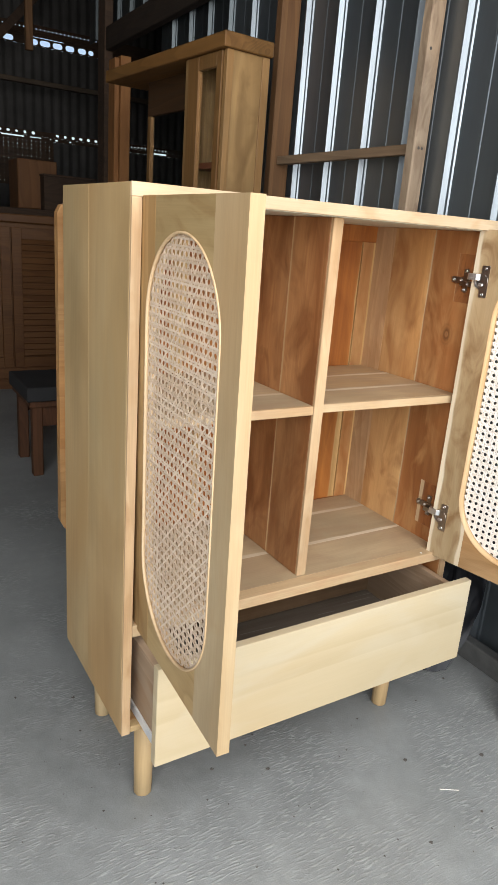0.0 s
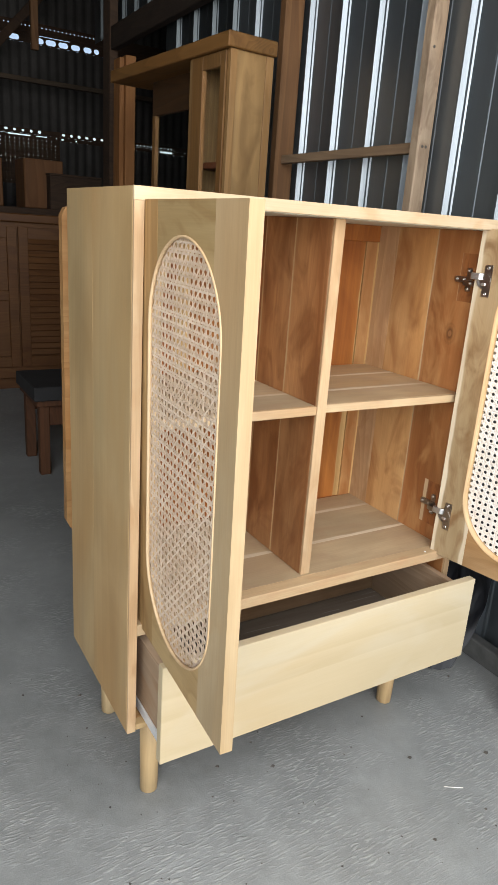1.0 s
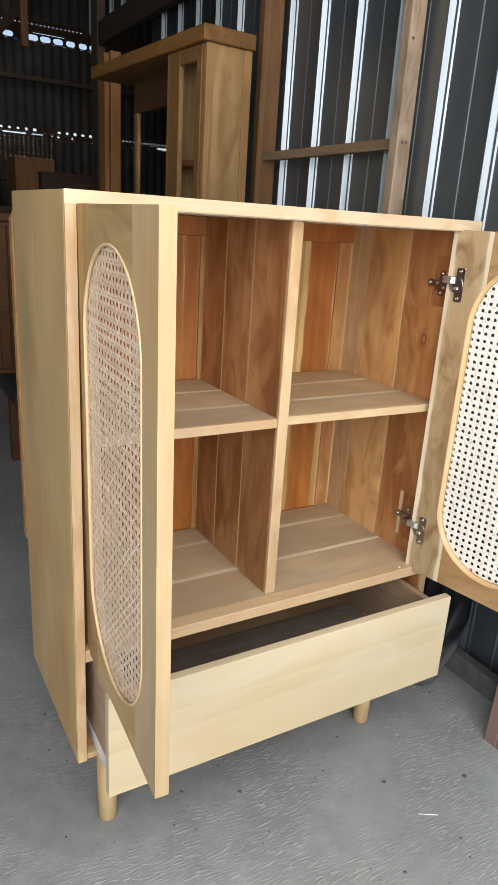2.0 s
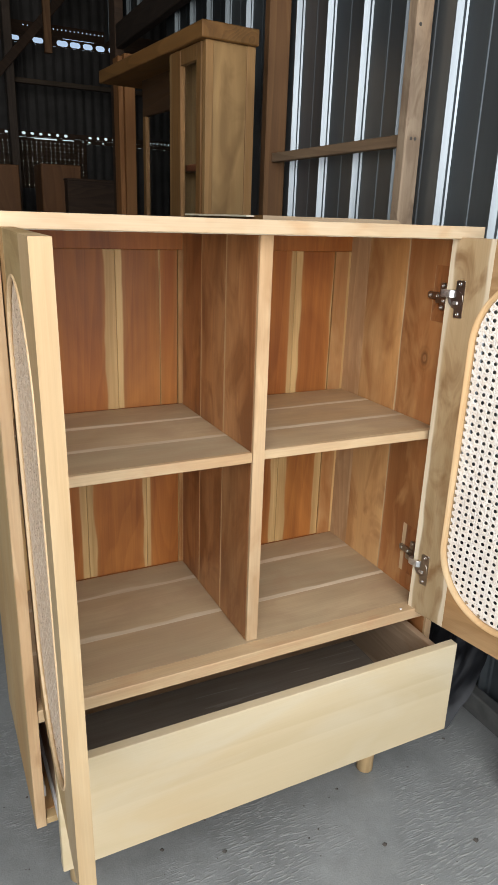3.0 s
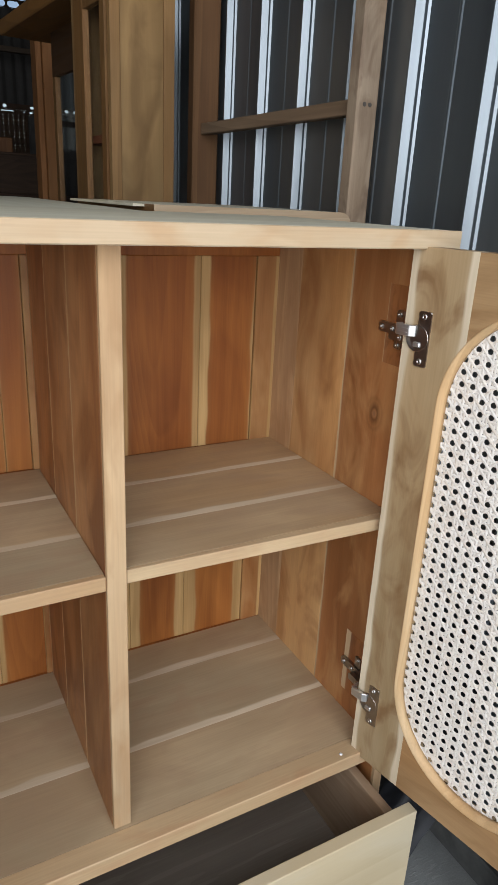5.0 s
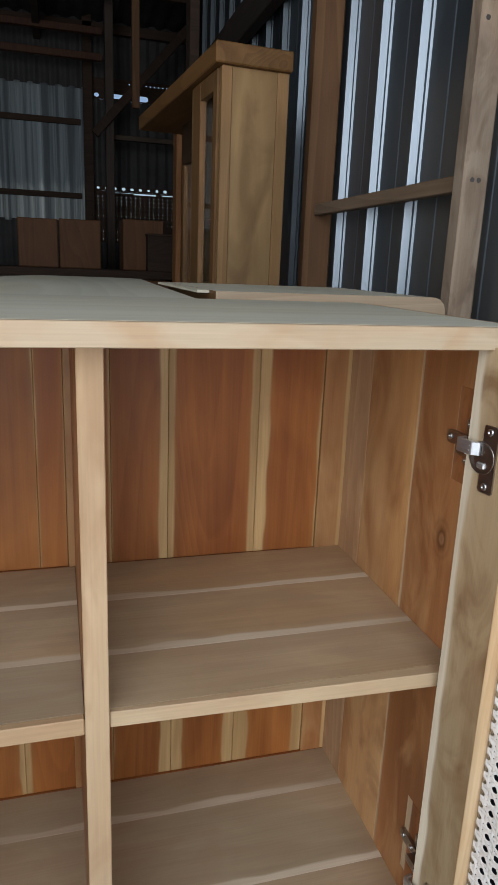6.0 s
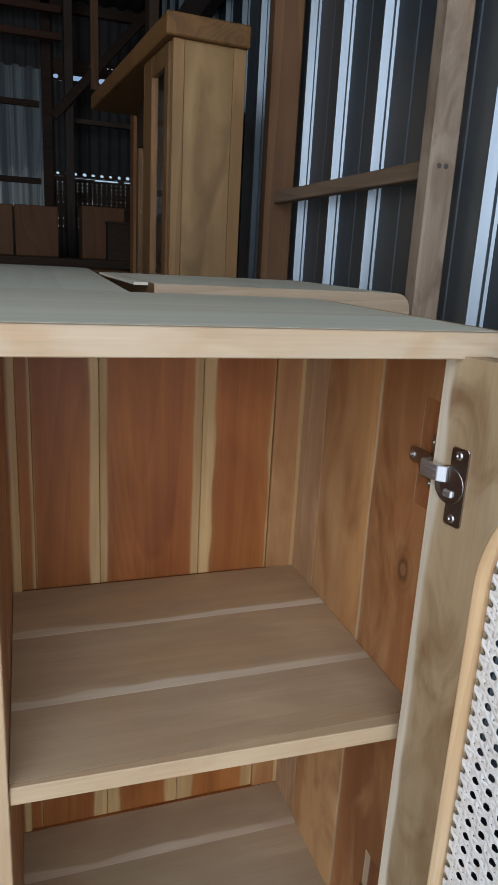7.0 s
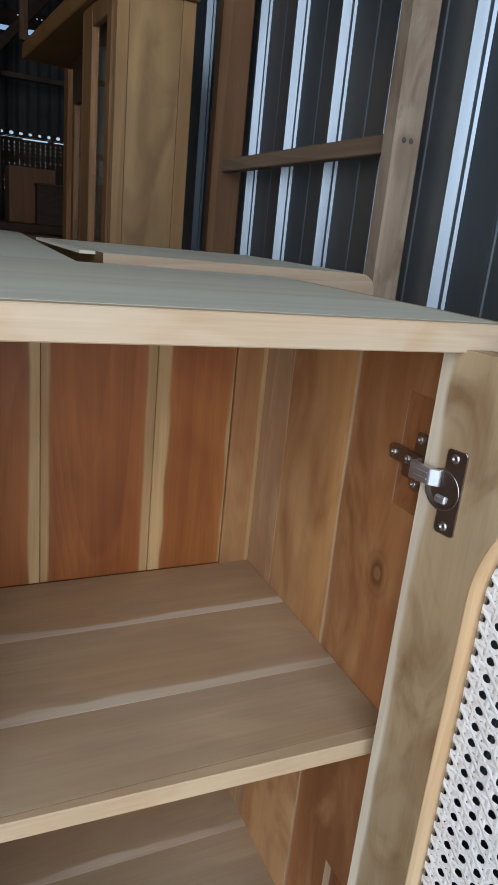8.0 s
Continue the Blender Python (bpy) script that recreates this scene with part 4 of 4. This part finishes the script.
for x, y in ((0.20, 0.55), (0.50, 0.55), (0.36, 1.32), (0.53, 1.32)):
    box("leg", (x, x + 0.04, y, y + 0.04, 0, 1.1778), PANEL_BACK, table, "", 0.002)

# ---------------- tall hutch against the wall ----------------
HM = axes((math.cos(radians(4.4)), math.sin(radians(4.4)), 0), (-math.sin(radians(4.4)), math.cos(radians(4.4)), 0), (0.7615, 1.173, 0))
hutch = thing("display_hutch", "tall golden brown wooden display hutch with glazed doors and cornice", "display cabinet", HM)
HL, HW = 0.93, 0.186
box("cornice", (-0.006, HW + 0.004, -0.006, HL, 1.702, 1.748), HUTCH_Y, hutch, "thick overhanging top board", 0.003)
TW = 0.275
box("plinth", (0.012, HW, 0.004, 0.76, 0, 0.05), HUTCH_FRAME, hutch, "", 0.002)
for y0 in (0.008, TW - 0.02):
    sp = box("side_panel", (0.040, HW - 0.03, y0 + 0.003, y0 + 0.017, 0.0502, 1.7018), HUTCH, hutch, "pale golden side board", 0.001)
    box("stile", (0.014, 0.0398, y0, y0 + 0.02, 0.0502, 1.7018), HUTCH_STILE, sp, "", 0.0015)
    box("stile", (HW - 0.0298, HW, y0, y0 + 0.02, 0.0502, 1.7018), HUTCH_STILE, sp, "", 0.0015)
box("back", (HW - 0.008, HW - 0.001, 0.0285, TW - 0.021, 0.0502, 1.70), HUTCH_SHADED, hutch, "", 0.001)
for z in (0.06, 0.62, 1.02, 1.345):
    box("shelf", (0.04, HW - 0.009, 0.029, TW - 0.021, z, z + 0.02), RED_SHELF, hutch, "", 0.001)
d = box("door", (0.010, 0.03, 0.034, 0.066, 0.08, 1.70), HUTCH_FRAME, hutch, "glazed frame door", 0.0015)
box("stile", (0.010, 0.03, TW - 0.095, TW - 0.024, 0.08, 1.70), HUTCH_FRAME, d, "", 0.0015)
for z0, z1 in ((0.08, 0.14), (1.0, 1.05), (1.655, 1.70)):
    box("rail", (0.0105, 0.0295, 0.0662, TW - 0.0952, z0, z1), HUTCH_FRAME, d, "", 0.0015)
p = box("pane", (0.018, 0.021, 0.0655, TW - 0.0945, 1.049, 1.656), GLASS, d, "", 0.0003)
p.visible_shadow = False
box("lower_panel", (0.016, 0.024, 0.0655, TW - 0.0945, 0.1395, 1.0005), HUTCH_FRAME, d, "", 0.0005)
m2 = box("middle_frame", (0.11, 0.13, 0.728, 0.755, 0.0502, 1.572), HUTCH_FRAME, hutch, "set-back glazed middle section", 0.0015)
box("head_rail", (0.11, 0.13, TW + 0.001, 0.755, 1.5722, 1.7015), HUTCH_SHADED, m2, "", 0.0015)
box("foot_rail", (0.11, 0.13, TW + 0.001, 0.7278, 0.0502, 0.12), HUTCH_SHADED, m2, "", 0.0015)
p = box("pane", (0.118, 0.121, TW + 0.001, 0.7285, 0.1195, 1.573), GLASS, m2, "", 0.0003)
p.visible_shadow = False

# planks stacked upright behind the hutch
for x, y, h, t in ((0.905, 2.60, 1.915, 0.024), (0.930, 2.58, 1.925, 0.052)):
    pl = box("standing_plank", (x, x + t, y, y + 0.09, 0, h), PLANK, None, "", 0.002)
    tagged(pl, "orange-brown timber plank standing upright behind the hutch", "plank", "planks behind the hutch")

# ---------------- things further back ----------------
side = thing("sideboard", "brown wooden sideboard with louvred doors in the dark shed", "sideboard")
box("body", (-0.6, 1.0, 3.62, 4.05, 0.08, 1.09), SIDEBOARD, side, "", 0.004)
box("plinth", (-0.56, 0.96, 3.66, 4.03, 0.0, 0.0798), SIDEBOARD, side, "", 0.002)
box("top_board", (-0.64, 1.04, 3.58, 4.08, 1.0902, 1.14), SIDEBOARD, side, "", 0.005)
for x0, wide, louvred in ((-0.53, 0.55, False), (0.03, 0.555, False), (0.595, 0.385, True)):
    dr = box("door", (x0, x0 + 0.06, 3.598, 3.6198, 0.16, 1.06), SIDEBOARD, side, "louvred door" if louvred else "plain panelled door", 0.002)
    box("stile", (x0 + wide - 0.06, x0 + wide, 3.598, 3.6198, 0.16, 1.06), SIDEBOARD, dr, "", 0.002)
    for z0, z1 in ((0.16, 0.23), (0.99, 1.06)):
        box("rail", (x0 + 0.0602, x0 + wide - 0.0602, 3.6, 3.6196, z0, z1), SIDEBOARD, dr, "", 0.002)
    if not louvred:
        box("rail", (x0 + 0.0602, x0 + wide - 0.0602, 3.6, 3.6196, 0.60, 0.66), SIDEBOARD, dr, "", 0.002)
        for z0, z1 in ((0.2302, 0.5998), (0.6602, 0.9898)):
            box("panel", (x0 + 0.0602, x0 + wide - 0.0602, 3.608, 3.6194, z0, z1), SIDEBOARD, dr, "", 0.003)
        continue
    for k in range(19):
        bm = bmesh.new()
        chamfer_box(bm, 0, wide - 0.121, -0.018, 0.018, -0.003, 0.003, 0.001)
        part("slat", bm, SIDEBOARD, dr, "", axes((1, 0, 0), (0, 0.5, 0.86), (x0 + 0.0605, 3.607, 0.257 + k * 0.04)))
bench = thing("work_bench", "dark timber work bench in the shadow", "bench")
box("bench_top", (-1.0, 1.45, 4.35, 5.1, 1.13, 1.185), OLD, bench, "", 0.004)
for x in (-0.95, 0.2, 1.35):
    for y in (4.4, 5.0):
        box("leg", (x, x + 0.07, y, y + 0.06, 0, 1.1298), OLD, bench, "", 0.003)
for x0, x1, z1 in ((0.135, 0.40, 1.51), (0.41, 0.69, 1.515), (0.845, 1.135, 1.535)):
    b = thing("wooden_box", "plain brown wooden box standing on the bench", "box", None, "boxes on the bench")
    box("carcase", (x0, x1, 4.5, 4.8, 1.1855, z1), PLY, b, "", 0.003)
    box("front_panel", (x0 + 0.004, x1 - 0.004, 4.4925, 4.4998, 1.19, z1 - 0.004), PLY, b, "", 0.002)

crate = thing("dark_crate", "dark brown timber crate standing on the work bench", "crate")
box("carcase", (1.005, 1.40, 4.375, 4.485, 1.1855, 1.425), OLD, crate, "", 0.003)
box("lid", (1.0, 1.405, 4.37, 4.49, 1.4252, 1.44), OLD, crate, "", 0.003)

stool = thing("low_stool", "low reddish wooden stool with a dark grey slab on it", "stool")
box("seat", (0.30, 0.64, 1.95, 2.3, 0.33, 0.36), STOOL, stool, "", 0.003)
for x in (0.315, 0.58):
    for y in (1.97, 2.24):
        box("leg", (x, x + 0.045, y, y + 0.045, 0, 0.3298), STOOL, stool, "", 0.003)
for y in (1.975, 2.265):
    box("apron", (0.3605, 0.5795, y, y + 0.02, 0.235, 0.3295), STOOL, stool, "", 0.002)
slab = box("slab", (0.285, 0.65, 1.93, 2.3, 0.3605, 0.425), GREYSTONE, None, "", 0.005)
tagged(slab, "dark grey slab lying on the low stool", "slab")

# ---------------- by the wall, beside the cabinet ----------------
fr = thing("framed_panel", "weathered wooden frame with a pale blue board leaning on the wall", "panel",
           axes((0.02, -1, 0), (0.05, 0, 1), (0.966, -0.122, 0.0)))
box("frame_stile", (0, 0.034, 0, 0.62, -0.03, 0.0), FRAME_OLD, fr, "", 0.002)
box("frame_stile", (0.75, 0.80, 0, 0.62, -0.03, 0.0), FRAME_OLD, fr, "", 0.002)
box("frame_rail", (0.0342, 0.7498, 0, 0.036, -0.029, -0.001), FRAME_OLD, fr, "", 0.002)
box("frame_rail", (0.0342, 0.7498, 0.57, 0.62, -0.029, -0.001), FRAME_OLD, fr, "", 0.002)
box("board", (0.0335, 0.7505, 0.0355, 0.5705, -0.018, -0.012), BLUE_BOARD, fr, "pale blue board", 0.0005)

drape = bmesh.new()
NU, NV = 60, 36
rows = []
for i in range(NU + 1):
    row = []
    for j in range(NV + 1):
        u, v = i / NU, j / NV
        y = 0.075 + 0.355 * u
        fold = noise.fractal(Vector((u * 5.0, v * 1.6, 3.1)), 1.0, 2.0, 4)
        crease = noise.fractal(Vector((u * 9.0, v * 9.0, 7.7)), 1.0, 2.0, 3)
        slope = max(0.0, v - 0.55) / 0.45
        x = 1.105 - 0.03 * v - 0.24 * slope ** 2 * (0.35 + 0.3 * math.sin(u * 7.0)) - 0.022 * abs(fold) * (0.3 + v) - 0.008 * crease
        z = 0.46 * (1 - v) ** 0.9 + 0.004 + 0.02 * max(0.0, crease) * slope
        row.append(drape.verts.new((x, y, z)))
    rows.append(row)
for a, b in zip(rows, rows[1:]):
    for j in range(NV):
        drape.faces.new((a[j], a[j + 1], b[j + 1], b[j]))
dp = part("dark_sheeting", drape, BLACK, None, "", None, True)
tagged(dp, "crumpled black plastic sheeting hanging down the wall to the floor", "sheeting")

bm = bmesh.new()
lathe(bm, [(0.0, 0.0014), (0.0018, 0.0011), (0.0028, 0.0)], 10)
part("dowel_pin", bm, WHITE_RAIL, cab, "tiny white pin in the bottom shelf", Matrix.Translation((0.733, 0.011, 0.459)))

straw = thing("straw", "thin pale dry straw lying on the concrete", "straw")
bm = bmesh.new()
chamfer_box(bm, 0.0, 0.042, -0.0008, 0.0008, 0.0002, 0.0016, 0.0004)
for v in bm.verts:
    v.co.y += 0.9 * (v.co.x - 0.02) ** 2
part("stalk", bm, CANE_CORE, straw, "", axes((0.86, -0.51, 0), (0.51, 0.86, 0), (0.662, -0.216, 0.0)))

# loose grit on the floor
rng = random.Random(11)
bm = bmesh.new()
for k in range(260):
    x, y = rng.uniform(-0.7, 1.0), rng.uniform(-0.75, 0.6)
    r = rng.uniform(0.0008, 0.0030) if rng.random() < 0.93 else rng.uniform(0.003, 0.006)
    vs = [bm.verts.new((x + r * rng.uniform(0.7, 1.2) * dx, y + r * rng.uniform(0.7, 1.2) * dy, 0.0003 + max(0.0, dz) * r * rng.uniform(0.5, 0.9))) for dx, dy, dz in ((1, 0, 0), (0.2, 1, 0), (-1, 0.3, 0), (-0.1, -1, 0), (0, 0, 1))]
    for a, b in ((0, 1), (1, 2), (2, 3), (3, 0)):
        bm.faces.new((vs[a], vs[b], vs[4]))
for x, y, r in ((0.653, -0.115, 0.006), (0.832, -0.185, 0.007), (1.027, -0.110, 0.005), (0.70, -0.30, 0.004)):
    vs = [bm.verts.new((x + r * dx, y + r * dy, 0.0002 + dz * r)) for dx, dy, dz in ((1, 0.1, 0), (0.3, 0.8, 0), (-0.9, 0.4, 0), (-0.5, -0.8, 0), (0.5, -0.6, 0), (-0.1, 0.1, 0.7))]
    for a in range(5):
        bm.faces.new((vs[a], vs[(a + 1) % 5], vs[5]))
tagged(part("grit", bm, GRIT), "small dark stones and grit scattered on the concrete", "grit", kind="stuff")
